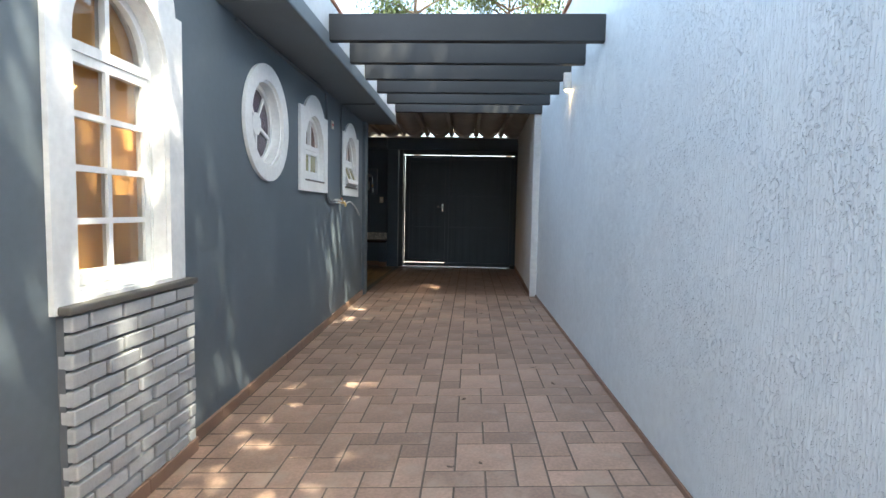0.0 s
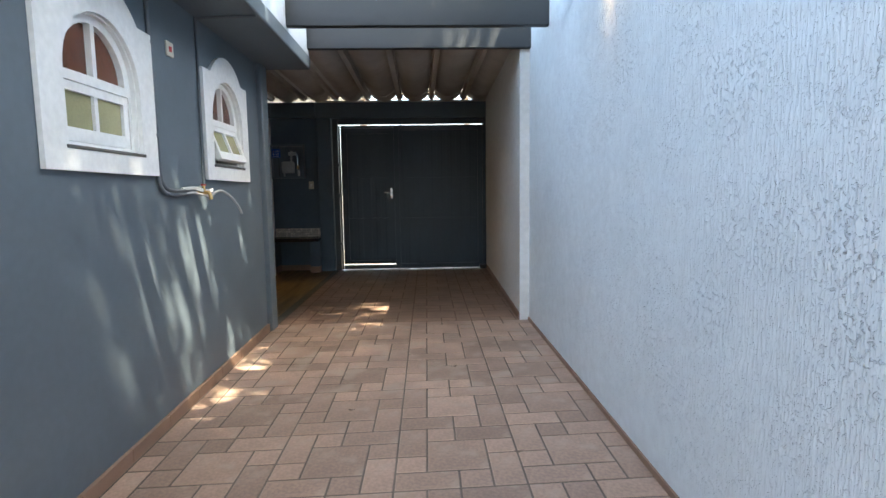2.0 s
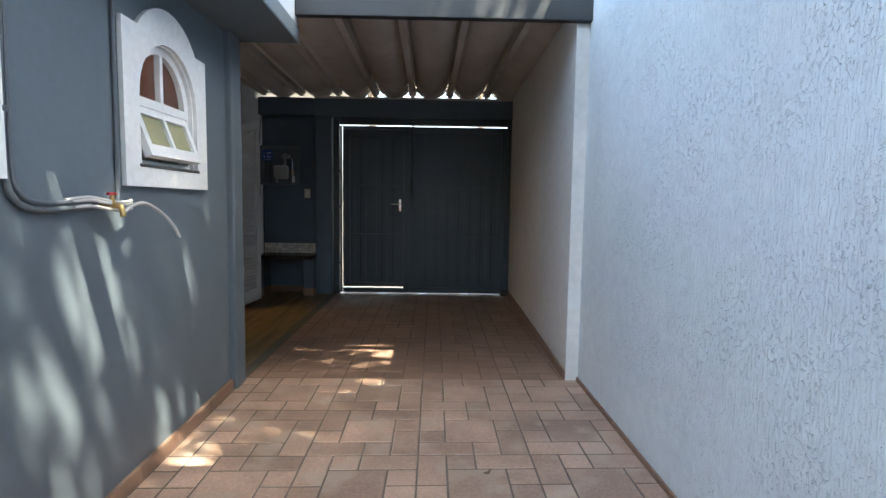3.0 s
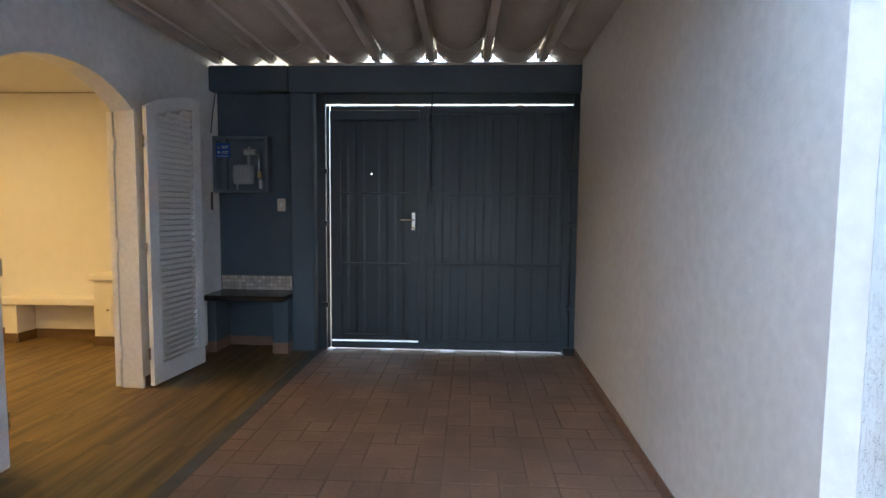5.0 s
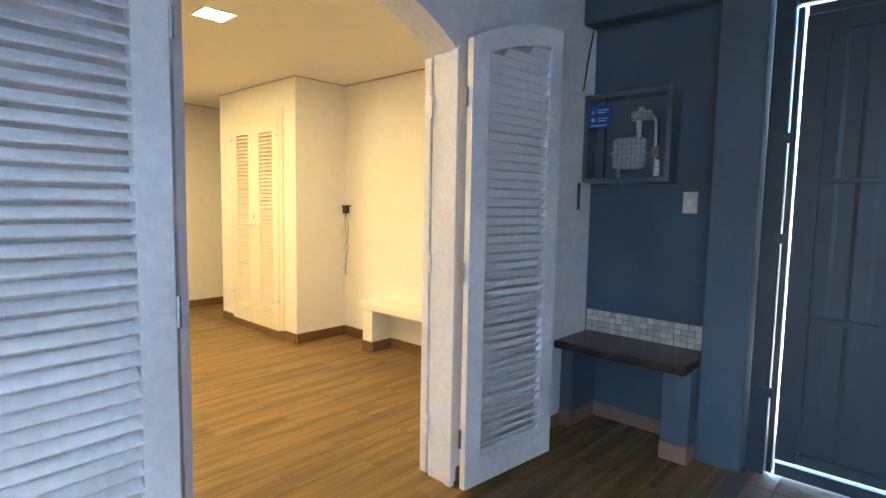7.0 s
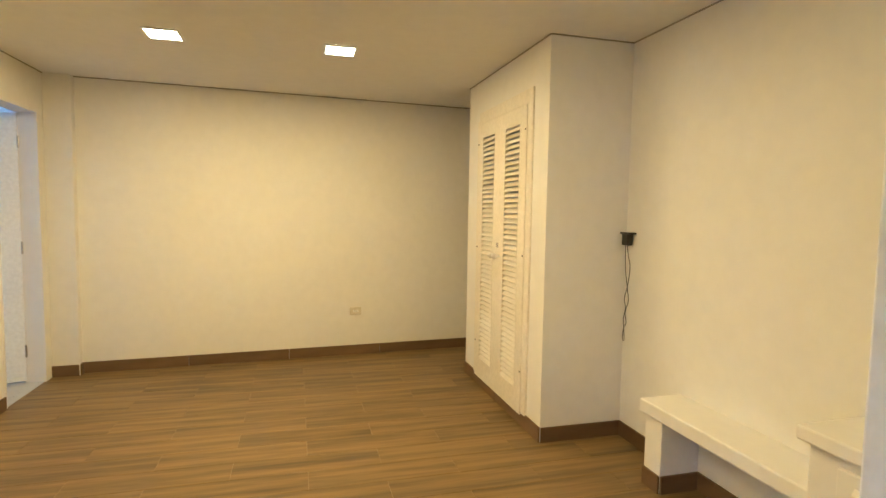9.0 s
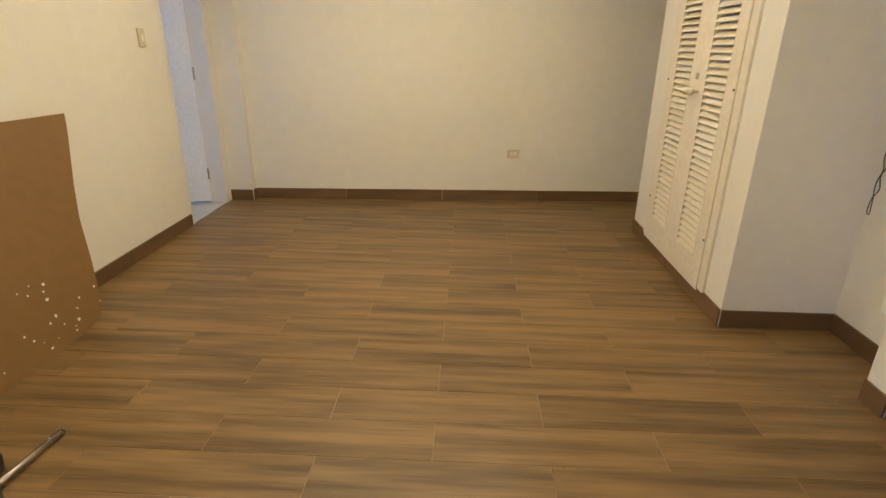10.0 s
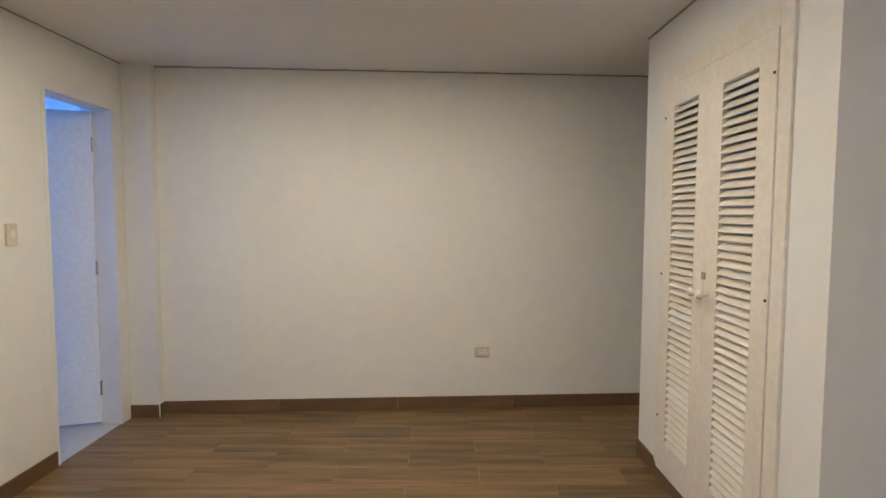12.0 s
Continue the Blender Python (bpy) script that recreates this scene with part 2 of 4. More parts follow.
LEAF = mat("green_foliage", (0.075, 0.11, 0.03), 0.55, var=0.3, scale=3, spread=0.35)
BARK = mat("grey_brown_bark", (0.12, 0.085, 0.06), 0.9, var=0.3, scale=6, bump=0.8, bump_scale=20, bump_dist=0.02)
EARTH = mat("dry_ground", (0.13, 0.115, 0.095), 0.9, var=0.2, scale=2)
CABINET = mat("blue_grey_cabinet_paint", (0.125, 0.155, 0.18), 0.5, var=0.12, scale=8, bump=0.15, bump_scale=90, bump_dist=0.001)
CLAY = mat("clay_coping_tile", (0.36, 0.16, 0.10), 0.75, var=0.2, scale=8, spread=0.15)
GREYFLOOR = mat("pale_grey_floor_tile", (0.48, 0.47, 0.45), 0.3, var=0.06)
PLATE = mat("cream_plastic_wall_plate", (0.62, 0.57, 0.46), 0.4, var=0.05)
BULB = lamp_mat("warm_bulb_glow", (1.0, 0.62, 0.25), 14.0)
LAMPWHITE = lamp_mat("warm_led_diffuser", (1.0, 0.80, 0.50), 2.5)
GLASS = bpy.data.materials.new("clear_window_glass")
GLASS.use_nodes = True
GLASS.node_tree.nodes["Principled BSDF"].inputs["Transmission Weight"].default_value = 1.0
GLASS.node_tree.nodes["Principled BSDF"].inputs["Roughness"].default_value = 0.02


# ---- builders ----
def finish(name, bm, material, smooth=False):
    bmesh.ops.recalc_face_normals(bm, faces=bm.faces)
    me = bpy.data.meshes.new(name)
    bm.to_mesh(me)
    bm.free()
    me.materials.append(material)
    if smooth:
        me.shade_smooth()
    return me


def part(name, bm, material, parent=None, label="", smooth=False):
    ob = new(name, finish(name, bm, material, smooth) if isinstance(bm, bmesh.types.BMesh) else bm)
    if parent:
        ob.parent = parent
    if material is GLASS:
        ob.visible_shadow = False
    return tagged(ob, label)


def thing(name, label, category, group="", at=None):
    ob = new(name)
    ob.empty_display_size = 0.1
    if at is not None:
        ob.matrix_basis = at
    return tagged(ob, label, category, group)


def structure(name, bm, material, label, category, smooth=False):
    return tagged(part(name, bm, material, smooth=smooth), label, category, kind="structure")


def box(x0, x1, y0, y1, z0, z1, bevel=0.0, bm=None):
    own = bm or bmesh.new()
    made = bmesh.ops.create_cube(own, size=1, matrix=Matrix.Translation(((x0 + x1) / 2, (y0 + y1) / 2, (z0 + z1) / 2)) @ Matrix.Diagonal((abs(x1 - x0), abs(y1 - y0), abs(z1 - z0), 1)))
    if bevel:
        vs = set(made["verts"])
        bmesh.ops.bevel(own, geom=[e for e in own.edges if e.verts[0] in vs], offset=bevel, segments=2, profile=0.5, affect='EDGES')
    return own


def prism(outer, holes, place, depth):
    """A flat shape with holes in 2D, put into space by place(u, v) and thickened along depth."""
    bm = bmesh.new()
    for loop in (outer, *holes):
        vs = [bm.verts.new(place(u, v)) for u, v in loop]
        for a, b in zip(vs, vs[1:] + vs[:1]):
            bm.edges.new((a, b))
    bmesh.ops.triangle_fill(bm, edges=bm.edges[:], use_beauty=True)
    made = bmesh.ops.extrude_face_region(bm, geom=bm.faces[:])
    bmesh.ops.translate(bm, verts=[g for g in made["geom"] if isinstance(g, bmesh.types.BMVert)], vec=depth)
    return bm


def tube(points, radius, material=None, segs=8, bm=None):
    """A round bar along points, mitred at the bends."""
    bm = bm or bmesh.new()
    pts = [Vector(p) for p in points]
    rings = []
    for i, p in enumerate(pts):
        d = (pts[min(i + 1, len(pts) - 1)] - pts[max(i - 1, 0)]).normalized()
        a = d.orthogonal().normalized() if i == 0 else (side - d * side.dot(d)).normalized()
        side = a
        b = d.cross(a)
        r = radius[i] if isinstance(radius, (list, tuple)) else radius
        rings.append([bm.verts.new(p + r * (a * math.cos(2 * math.pi * k / segs) + b * math.sin(2 * math.pi * k / segs))) for k in range(segs)])
    for r0, r1 in zip(rings, rings[1:]):
        for k in range(segs):
            bm.faces.new((r0[k], r0[(k + 1) % segs], r1[(k + 1) % segs], r1[k]))
    bm.faces.new(rings[0]), bm.faces.new(list(reversed(rings[-1])))
    return bm


def smooth_line(points, n=6):
    """Points along a rounded line through the given ones."""
    p = [Vector(points[0])] + [Vector(q) for q in points] + [Vector(points[-1])]
    out = []
    for i in range(1, len(p) - 2):
        for k in range(n):
            t = k / n
            out.append(0.5 * ((2 * p[i]) + (p[i + 1] - p[i - 1]) * t + (2 * p[i - 1] - 5 * p[i] + 4 * p[i + 1] - p[i + 2]) * t * t + (3 * p[i] - p[i - 1] - 3 * p[i + 1] + p[i + 2]) * t ** 3))
    return out + [p[-1]]


def arc(cu, cv, r, a0, a1, n=20):
    return [(cu + r * math.cos(radians(a0 + (a1 - a0) * k / n)), cv + r * math.sin(radians(a0 + (a1 - a0) * k / n))) for k in range(n + 1)]


# ---- ground, driveway ----
LWX, RWX = -1.635, 0.865              # faces of the house wall and of the boundary wall
END_Y, GATE_Y = 8.22, 12.0


def fall(x, y):
    """Height of the driveway: it drains down towards the yard, along the house."""
    return -0.026 * max(0.0, END_Y - y) * min(1.0, max(0.0, (RWX - x) / 2.5))


bm = bmesh.new()
bmesh.ops.create_grid(bm, x_segments=2, y_segments=2, size=1500, matrix=Matrix.Translation((0, 0, -0.45)))
structure("ground", bm, EARTH, "dry bare ground reaching out to the horizon", "ground")
bm = bmesh.new()
cols, rows = 10, 60
grid = [[bm.verts.new((-1.70 + 2.75 * i / cols, -6 + 18.6 * j / rows, fall(-1.70 + 2.75 * i / cols, -6 + 18.6 * j / rows) + 0.0008)) for i in range(cols + 1)] for j in range(rows + 1)]
for j in range(rows):
    for i in range(cols):
        bm.faces.new((grid[j][i], grid[j][i + 1], grid[j + 1][i + 1], grid[j + 1][i]))
driveway = structure("floor_driveway", bm, GROUT, "driveway bed of dark cement grout between terracotta tiles", "floor")

structure("floor_garage_bed", box(LWX, RWX, 8.24, 12.3, -0.02, 0.0022), GROUT2, "brown cement grout between the garage floor tiles", "floor")

# ---- house wall with its windows ----
W1, RW, W2, W3 = (2.875, 0.325, 0.845, 1.86), (4.515, 1.835, 0.425, 0.315), (5.70, 0.30, 1.475, 1.80), (7.25, 0.305, 1.475, 1.80)


def arched(c, half, sill, spring, n=18):
    return [(c - half, sill), (c + half, sill)] + arc(c, spring, half, 0, 180, n)


bm = prism([(-5, -0.45), (END_Y, -0.45), (END_Y, 2.9), (-5, 2.9)],
           [arched(*W1), arc(RW[0], RW[1], RW[3], 0, 354, 35), arched(*W2), arched(*W3)], lambda u, v: (LWX, u, v), Vector((-0.20, 0, 0)))
structure("wall_house", bm, GREY, "slate grey painted rendered house wall with arched windows", "wall")
bm = box(LWX - 0.2, LWX + 0.045, 8.04, END_Y + 0.004, -0.3, 2.9, 0.012)
structure("trim_pilaster", bm, GREY, "slate grey painted pilaster at the end of the house wall", "pilaster")


def surround(c, half, sill, spring, out, top, shoulder, step=0.055, low=0.10):
    """White raised band round an arched window, with square shoulders below its arch."""
    hw = half + out
    r = hw - step
    cz = top - r
    a = math.degrees(math.asin(min(0.99, max(-0.99, (shoulder - cz) / r))))
    edge = [(c - hw, sill - low), (c + hw, sill - low), (c + hw, shoulder)] + arc(c, cz, r, a, 180 - a, 20) + [(c - hw, shoulder)]
    return prism(edge, [arched(c, half - 0.004, sill + 0.004, spring)], lambda u, v: (LWX + 0.024, u, v), Vector((-0.022, 0, 0)))


def reveal(c, half, sill, spring, depth=0.19):
    """Plastered inner faces of an arched opening."""
    return prism(arched(c, half + 0.002, sill - 0.002, spring), [arched(c, half - 0.012, sill + 0.012, spring)], lambda u, v: (LWX + 0.002, u, v), Vector((-depth, 0, 0)))


def window(name, label, spec, out, top, shoulder, glass_low, glass_high, low, rows_n, cols_n, tilt=0.0, deep=0.022):
    """An arched window: surround, reveal, sash with panes below, half-round light above."""
    c, half, sill, spring = spec
    w = tagged(new(name), label, "window", kind="structure")
    part("surround", surround(c, half, sill, spring, out, top, shoulder, low=low), WHITE, w)
    part("reveal", reveal(c, half, sill, spring), WHITE, w)
    x = LWX - deep
    frame_o = arched(c, half - 0.012, sill + 0.012, spring)
    rail = spring - 0.012
    up = arc(c, spring + 0.012, half - 0.06, 0, 180, 16)
    mid = 0.014
    left = [(c - mid, spring + 0.014)] + [(c - mid, spring + 0.012 + math.sqrt((half - 0.06) ** 2 - mid ** 2))] + [p for p in up if p[0] < c - mid - 0.004]
    right = [p for p in up if p[0] > c + mid + 0.004] + [(c + mid, spring + 0.012 + math.sqrt((half - 0.06) ** 2 - mid ** 2)), (c + mid, spring + 0.014)]
    low_hole = [(c - half + 0.032, sill + 0.03), (c + half - 0.032, sill + 0.03), (c + half - 0.032, rail - 0.02), (c - half + 0.032, rail - 0.02)]
    part("frame", prism(frame_o, [left, right, low_hole], lambda u, v: (x, u, v), Vector((-0.05, 0, 0))), WHITE, w)
    for hole in (left, right):
        part("pane", prism(hole, [], lambda u, v: (x - 0.03, u, v), Vector((-0.005, 0, 0))), glass_high, w)
    # opening sash in the lower part, hung from its top edge
    u0, u1, v0, v1 = c - half + 0.034, c + half - 0.034, sill + 0.033, rail - 0.022
    holes = []
    pw, ph = (u1 - u0 - 0.08 - 0.026 * (cols_n - 1)) / cols_n, (v1 - v0 - 0.10 - 0.026 * (rows_n - 1)) / rows_n
    for i in range(cols_n):
        for j in range(rows_n):
            a, b = u0 + 0.04 + i * (pw + 0.026), v0 + 0.06 + j * (ph + 0.026)
            holes.append([(a, b), (a + pw, b), (a + pw, b + ph), (a, b + ph)])
    hinge = Matrix.Translation((x - 0.012, 0, v1)) @ Matrix.Rotation(radians(-tilt), 4, 'Y') @ Matrix.Translation((-(x - 0.012), 0, -v1))
    sash = prism([(u0, v0), (u1, v0), (u1, v1), (u0, v1)], holes, lambda u, v: (x - 0.006, u, v), Vector((-0.035, 0, 0)))
    bmesh.ops.transform(sash, matrix=hinge, verts=sash.verts)
    s = part("sash", sash, WHITE, w)
    for h in holes:
        g = prism(h, [], lambda u, v: (x - 0.022, u, v), Vector((-0.005, 0, 0)))
        bmesh.ops.transform(g, matrix=hinge, verts=g.verts)
        part("pane", g, glass_low, s)
    return w


w1 = window("window_1", "tall arched white casement with small panes before an ochre blind", W1, 0.125, 2.52, 2.16, GLASS, GLASS, 0.045, 4, 2, deep=0.06)
part("blind", box(LWX - 0.155, LWX - 0.148, 2.56, 3.19, 0.86, 2.17), AMBER, w1, "plain ochre cloth blind")
w2 = window("window_2", "arched white window with olive textured glass, closed", W2, 0.145, 2.285, 2.13, OLIVEGLASS, BROWNGLASS, 0.10, 1, 2)
w3 = window("window_3", "arched white window with olive glass, tilted open", W3, 0.125, 2.275, 2.125, OLIVEGLASS, BROWNGLASS, 0.10, 1, 2, tilt=20)
for c, half in ((W2[0], W2[1]), (W3[0], W3[1])):
    w = w2 if c == W2[0] else w3
    part("sill", box(LWX - 0.06, LWX + 0.03, c - half - 0.01, c + half + 0.01, 1.468, 1.484, 0.004), STONE, w, "dark slate sill")
# round window
w4 = tagged(new("window_round"), "round white window with wheel-like glazing bars", "window", kind="structure")
ring = lambda r, n=48: arc(RW[0], RW[1], r, 0, 360 - 360 / n, n - 1)
part("surround", prism(ring(RW[2]), [ring(RW[3] - 0.004)], lambda u, v: (LWX + 0.026, u, v), Vector((-0.024, 0, 0))), WHITE, w4)
part("reveal", prism(ring(RW[3] + 0.002), [ring(RW[3] - 0.02)], lambda u, v: (LWX + 0.003, u, v), Vector((-0.17, 0, 0))), WHITE, w4)
part("frame", prism(ring(RW[3] - 0.018), [ring(RW[3] - 0.055)], lambda u, v: (LWX - 0.065, u, v), Vector((-0.045, 0, 0))), WHITE, w4)
part("hub", prism(arc(RW[0], RW[1], 0.085, 22.5, 337.5, 7), [], lambda u, v: (LWX - 0.067, u, v), Vector((-0.03, 0, 0))), WHITE, w4)
for k in range(5):
    a = radians(54 + 72 * k)
    d, s = Vector((math.cos(a), math.sin(a))), Vector((-math.sin(a), math.cos(a))) * 0.012
    p0, p1 = Vector(RW[:2]) + d * 0.06, Vector(RW[:2]) + d * (RW[3] - 0.06)
    part("glazing_bar", prism([tuple(p0 - s), tuple(p1 - s), tuple(p1 + s), tuple(p0 + s)], [], lambda u, v: (LWX - 0.071, u, v), Vector((-0.022, 0, 0))), WHITE, w4)
part("pane", prism(ring(RW[3] - 0.05), [], lambda u, v: (LWX - 0.085, u, v), Vector((-0.005, 0, 0))), PLUMGLASS, w4)

# rooms behind these windows, closed; a dark plaster colour stands for their dimness
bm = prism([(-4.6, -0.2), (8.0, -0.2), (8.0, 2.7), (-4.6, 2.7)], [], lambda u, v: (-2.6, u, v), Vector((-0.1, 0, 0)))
structure("wall_inner", bm, DARKROOM, "plain wall of the rooms behind the windows, dimness put into its colour", "wall")
structure("floor_inner", box(-2.6, LWX - 0.2, -4.6, 8.0, -0.25, -0.2), DARKROOM, "floor of the rooms behind the windows, dimness put into its colour", "floor")

# eave slab, parapet and pergola
SOF = 2.43
structure("ceiling_eave", box(LWX - 0.01, -1.20, 3.75, 8.30, SOF, SOF + 0.12, 0.012), GREY, "slate grey painted eave slab over the windows", "eave")
structure("wall_parapet", box(-1.38, -1.205, 3.78, 8.28, SOF + 0.116, 2.80, 0.004), PARAPET, "pale painted parapet above the eave slab", "wall")
par = tagged(new("trim_parapet_coping"), "terracotta tiled coping along the parapet", "coping", kind="structure")
for k in range(15):
    y0 = 3.79 + 0.3 * k
    part("tile", box(-1.42, -1.19, y0, y0 + 0.294, 2.802, 2.83, 0.006), CLAY, par)
structure("roof_house", box(-8.4, -1.40, -5, 12.9, 2.84, 2.98), CEILM, "flat slab roof over the house", "roof")
for k, y in enumerate((4.67, 5.36, 6.03, 6.74, 7.46, 8.2)):
    z = 2.487 + 0.031 * (y - 4.64)
    b = tagged(part("pergola_beam", box(-1.22, RWX + 0.12, y, y + 0.07, z, z + 0.20, 0.006), BEAM), "dark grey painted pergola beam across the driveway", "beam", "pergola beams")

# ---- boundary wall ----
structure("wall_boundary", box(RWX, RWX + 0.2, -6, 8.262, -0.45, 3.34), STUCCO, "tall boundary wall in pale scratched stucco", "wall")
cop = tagged(new("trim_wall_coping"), "terracotta coping tiles along the boundary wall", "coping", kind="structure")
for k in range(36):
    y0 = -6 + 0.395 * k
    part("tile", box(RWX - 0.03, RWX + 0.23, y0, y0 + 0.388, 3.342, 3.375, 0.006), CLAY, cop)
# unseen walls added to keep low sky light off the gate and garage
structure("wall_light_block", box(-3.2, RWX, -6.3, -6.1, -0.45, 3.34), STUCCO, "unseen plain pale wall added to block sky light at the yard end", "wall")
structure("wall_light_block_side", box(-3.2, -3.0, -6.1, -4.9, -0.45, 3.34), STUCCO, "unseen plain pale wall added to block sky light at the yard side", "wall")
bm = prism([(0.772, 8.264), (1.065, 8.264), (1.065, 12.6), (0.872, 12.6)], [], lambda u, v: (u, v, -0.45), Vector((0, 0, 3.6)))
structure("wall_garage", bm, GARAGEW, "white rendered garage wall, slightly stained", "wall")

# ---- garage: arch wall, back wall, roof ----
AWX, AW_IN = -2.68, -2.84
ARCH_L, ARCH_R, SPRING, APEX = 9.485, 10.758, 2.115, 2.325


def arch_curve(y0, y1, base=0.0, n=24):
    c, h = (y0 + y1) / 2, (y1 - y0) / 2
    return [(c - h * math.cos(math.pi * k / n), SPRING - base + (APEX - SPRING) * (1 - abs(math.cos(math.pi * k / n)) ** 2.3)) for k in range(n + 1)]


outer = [(7.9, -0.05), (ARCH_L, -0.05)] + arch_curve(ARCH_L, ARCH_R) + [(ARCH_R, -0.05), (12.75, -0.05), (12.75, 2.84), (7.9, 2.84)]
structure("wall_arch", prism(outer, [], lambda u, v: (AWX, u, v), Vector((AW_IN - AWX, 0, 0))), VERW, "white rendered wall with a wide arched doorway", "wall")
structure("wall_return", box(AWX, LWX - 0.2, END_Y - 0.2, END_Y, -0.05, 2.84), VERW, "white rendered return wall at the veranda", "wall")
structure("wall_gate_back", box(-2.84, -1.66, 12.11, 12.3, -0.05, 2.62), GATEWALL, "slate blue painted masonry behind the bench", "wall")
structure("trim_gate_beam", box(-1.90, 0.87, 11.93, 12.06, 2.49, 2.74, 0.01), GATEWALL, "slate blue painted lintel beam over the gate", "beam")
structure("trim_gate_beam_end", box(AWX + 0.004, -1.902, 11.915, 12.06, 2.50, 2.745, 0.02), GATEWALL, "slate blue painted rounded beam end above the bench", "beam")
structure("trim_beam_capping", box(-1.9, 0.86, 11.918, 12.065, 2.737, 2.765, 0.004), FIBRE, "pale mortar capping along the lintel beam", "capping")
structure("trim_gate_column", box(-1.885, -1.66, 11.91, 12.2, -0.02, 2.488, 0.012), GATEWALL, "slate blue painted column beside the gate", "column")

roof = tagged(new("roof_garage"), "pale fibre-cement channel roof over the garage", "roof", kind="structure")
PITCH, RIB0 = 0.515, -2.60
SKEW = -0.011          # the sheets run a little off square
for k in range(7):
    xc = RIB0 + PITCH * k
    bm = bmesh.new()
    for y0, y1, dz in ((8.29, 11.60, 0.0), (11.56, 12.01, -0.012)):
        prof = [(xc + 0.052 + (PITCH - 0.104) * i / 14, 2.875 + dz - 0.115 * math.sin(math.pi * i / 14) ** 0.8) for i in range(15)]
        lo = [(u, v) for u, v in prof] + [(u, v + 0.012) for u, v in reversed(prof)]
        va, vb = [bm.verts.new((u + SKEW * (y0 - 12), y0, v)) for u, v in lo], [bm.verts.new((u + SKEW * (y1 - 12), y1, v)) for u, v in lo]
        for i in range(len(lo)):
            j = (i + 1) % len(lo)
            bm.faces.new((va[i], va[j], vb[j], vb[i]))
        n = len(prof)
        for vs in (va, vb):
            for i in range(n - 1):
                bm.faces.new((vs[i], vs[i + 1], vs[2 * n - 2 - i], vs[2 * n - 1 - i]))
    part("channel", bm, FIBRE, roof)
    run = lambda h: [(xc - h - SKEW * 3.715, 8.285), (xc + h - SKEW * 3.715, 8.285), (xc + h, 12.0), (xc - h, 12.0)]
    part("rib", prism(run(0.03), [], lambda u, v: (u, v, 2.775), Vector((0, 0, 0.12))), FIBRE, roof)
    part("end_plug", box(xc - 0.055, xc + 0.055, 11.93, 11.99, 2.80, 2.896), FIBRE, roof)
    part("cap", prism(run(0.085), [], lambda u, v: (u, v, 2.882), Vector((0, 0, 0.026))), FIBRE, roof)

# threshold strip, veranda and room floor bed
structure("floor_strip", box(-1.69, -1.605, END_Y, 11.93, -0.02, 0.004, 0.002), STONE, "dark grey stone edging strip between wood-look floor and driveway", "edging")
structure("floor_bed", box(-8.3, -1.69, 7.0, 12.9, -0.06, -0.0006), PALEGROUT, "brown grout bed under the wood-look floor tiles", "floor")

# ---- room ----
RX, RY0, RY1, CEIL = -7.96, 8.125, 12.215, 2.555
CLX0, CLX1, CLY = -7.035, -5.475, 11.637
DX0, DX1, DTOP = -7.54, -6.86, 2.235


def far_x(y):
    """Face of the far wall, which stands a little off square."""
    return -7.70 - 0.055 * (y - 8.28)



# the small opening is unseen, put in to bring daylight to the hall
bm = prism([(6.75, -0.05), (13.3, -0.05), (13.3, 2.84), (6.75, 2.84)], [[(7.2, 1.2), (7.6, 1.2), (7.6, 1.9), (7.2, 1.9)]], lambda u, v: (far_x(u), u, v), Vector((-0.15, 0, 0)))
structure("wall_far", bm, ROOMW, "plain white far wall of the room", "wall")
bm = prism([(-2.84, -0.05), (DX1, -0.05), (DX1, DTOP), (DX0, DTOP), (DX0, -0.05), (RX + 0.2, -0.05), (RX + 0.2, 2.84), (-2.84, 2.84)], [], lambda u, v: (u, RY0, v), Vector((0, -0.14, 0)))
structure("wall_side", bm, ROOMW, "white side wall with an open doorway", "wall")
structure("wall_bench", box(CLX1 - 0.1, AW_IN, RY1, RY1 + 0.15, -0.05, 2.84), ROOMW, "plain white wall above the built-in bench", "wall")
structure("wall_niche", box(RX, CLX1 - 0.1, 12.75, 12.9, -0.05, 2.84), ROOMW, "white wall at the back of the niche", "wall")
structure("trim_corner_pilaster", box(RX + 0.2, -7.63, RY0, 8.33, 0, CEIL, 0.003), ROOMW, "white boxed-in corner pilaster", "pilaster")
structure("ceiling", box(RX - 0.02, AW_IN + 0.01, 6.9, 13.2, CEIL, CEIL + 0.05), CEILM, "flat white plaster ceiling", "ceiling")
# solid strips; the shade of the ceiling joint is put into their colour
gap = bmesh.new()
for a in ((RX, AW_IN, RY0, RY0 + 0.008), (CLX1, AW_IN, RY1 - 0.008, RY1), (CLX0, CLX1, CLY - 0.008, CLY), (CLX1, CLX1 + 0.008, CLY, RY1)):
    box(*a, CEIL - 0.007, CEIL + 0.001, bm=gap)
for k in range(16):
    y = 8.33 + 4.42 * k / 16
    box(far_x(y + 0.138), far_x(y + 0.138) + 0.016, y, y + 0.2763, CEIL - 0.007, CEIL + 0.001, bm=gap)
structure("trim_ceiling_joint", gap, JOINT, "thin solid strip round the ceiling, coloured as the shade of a gap", "joint")
structure("wall_hall", box(RX, -5.5, 6.75, 6.9, -0.05, 2.84), ROOMW, "pale wall of the space beyond the doorway", "wall")
structure("wall_hall_end", box(-5.6, -5.5, 6.9, RY0 - 0.14, -0.05, 2.84), ROOMW, "pale end wall of the space beyond the doorway", "wall")
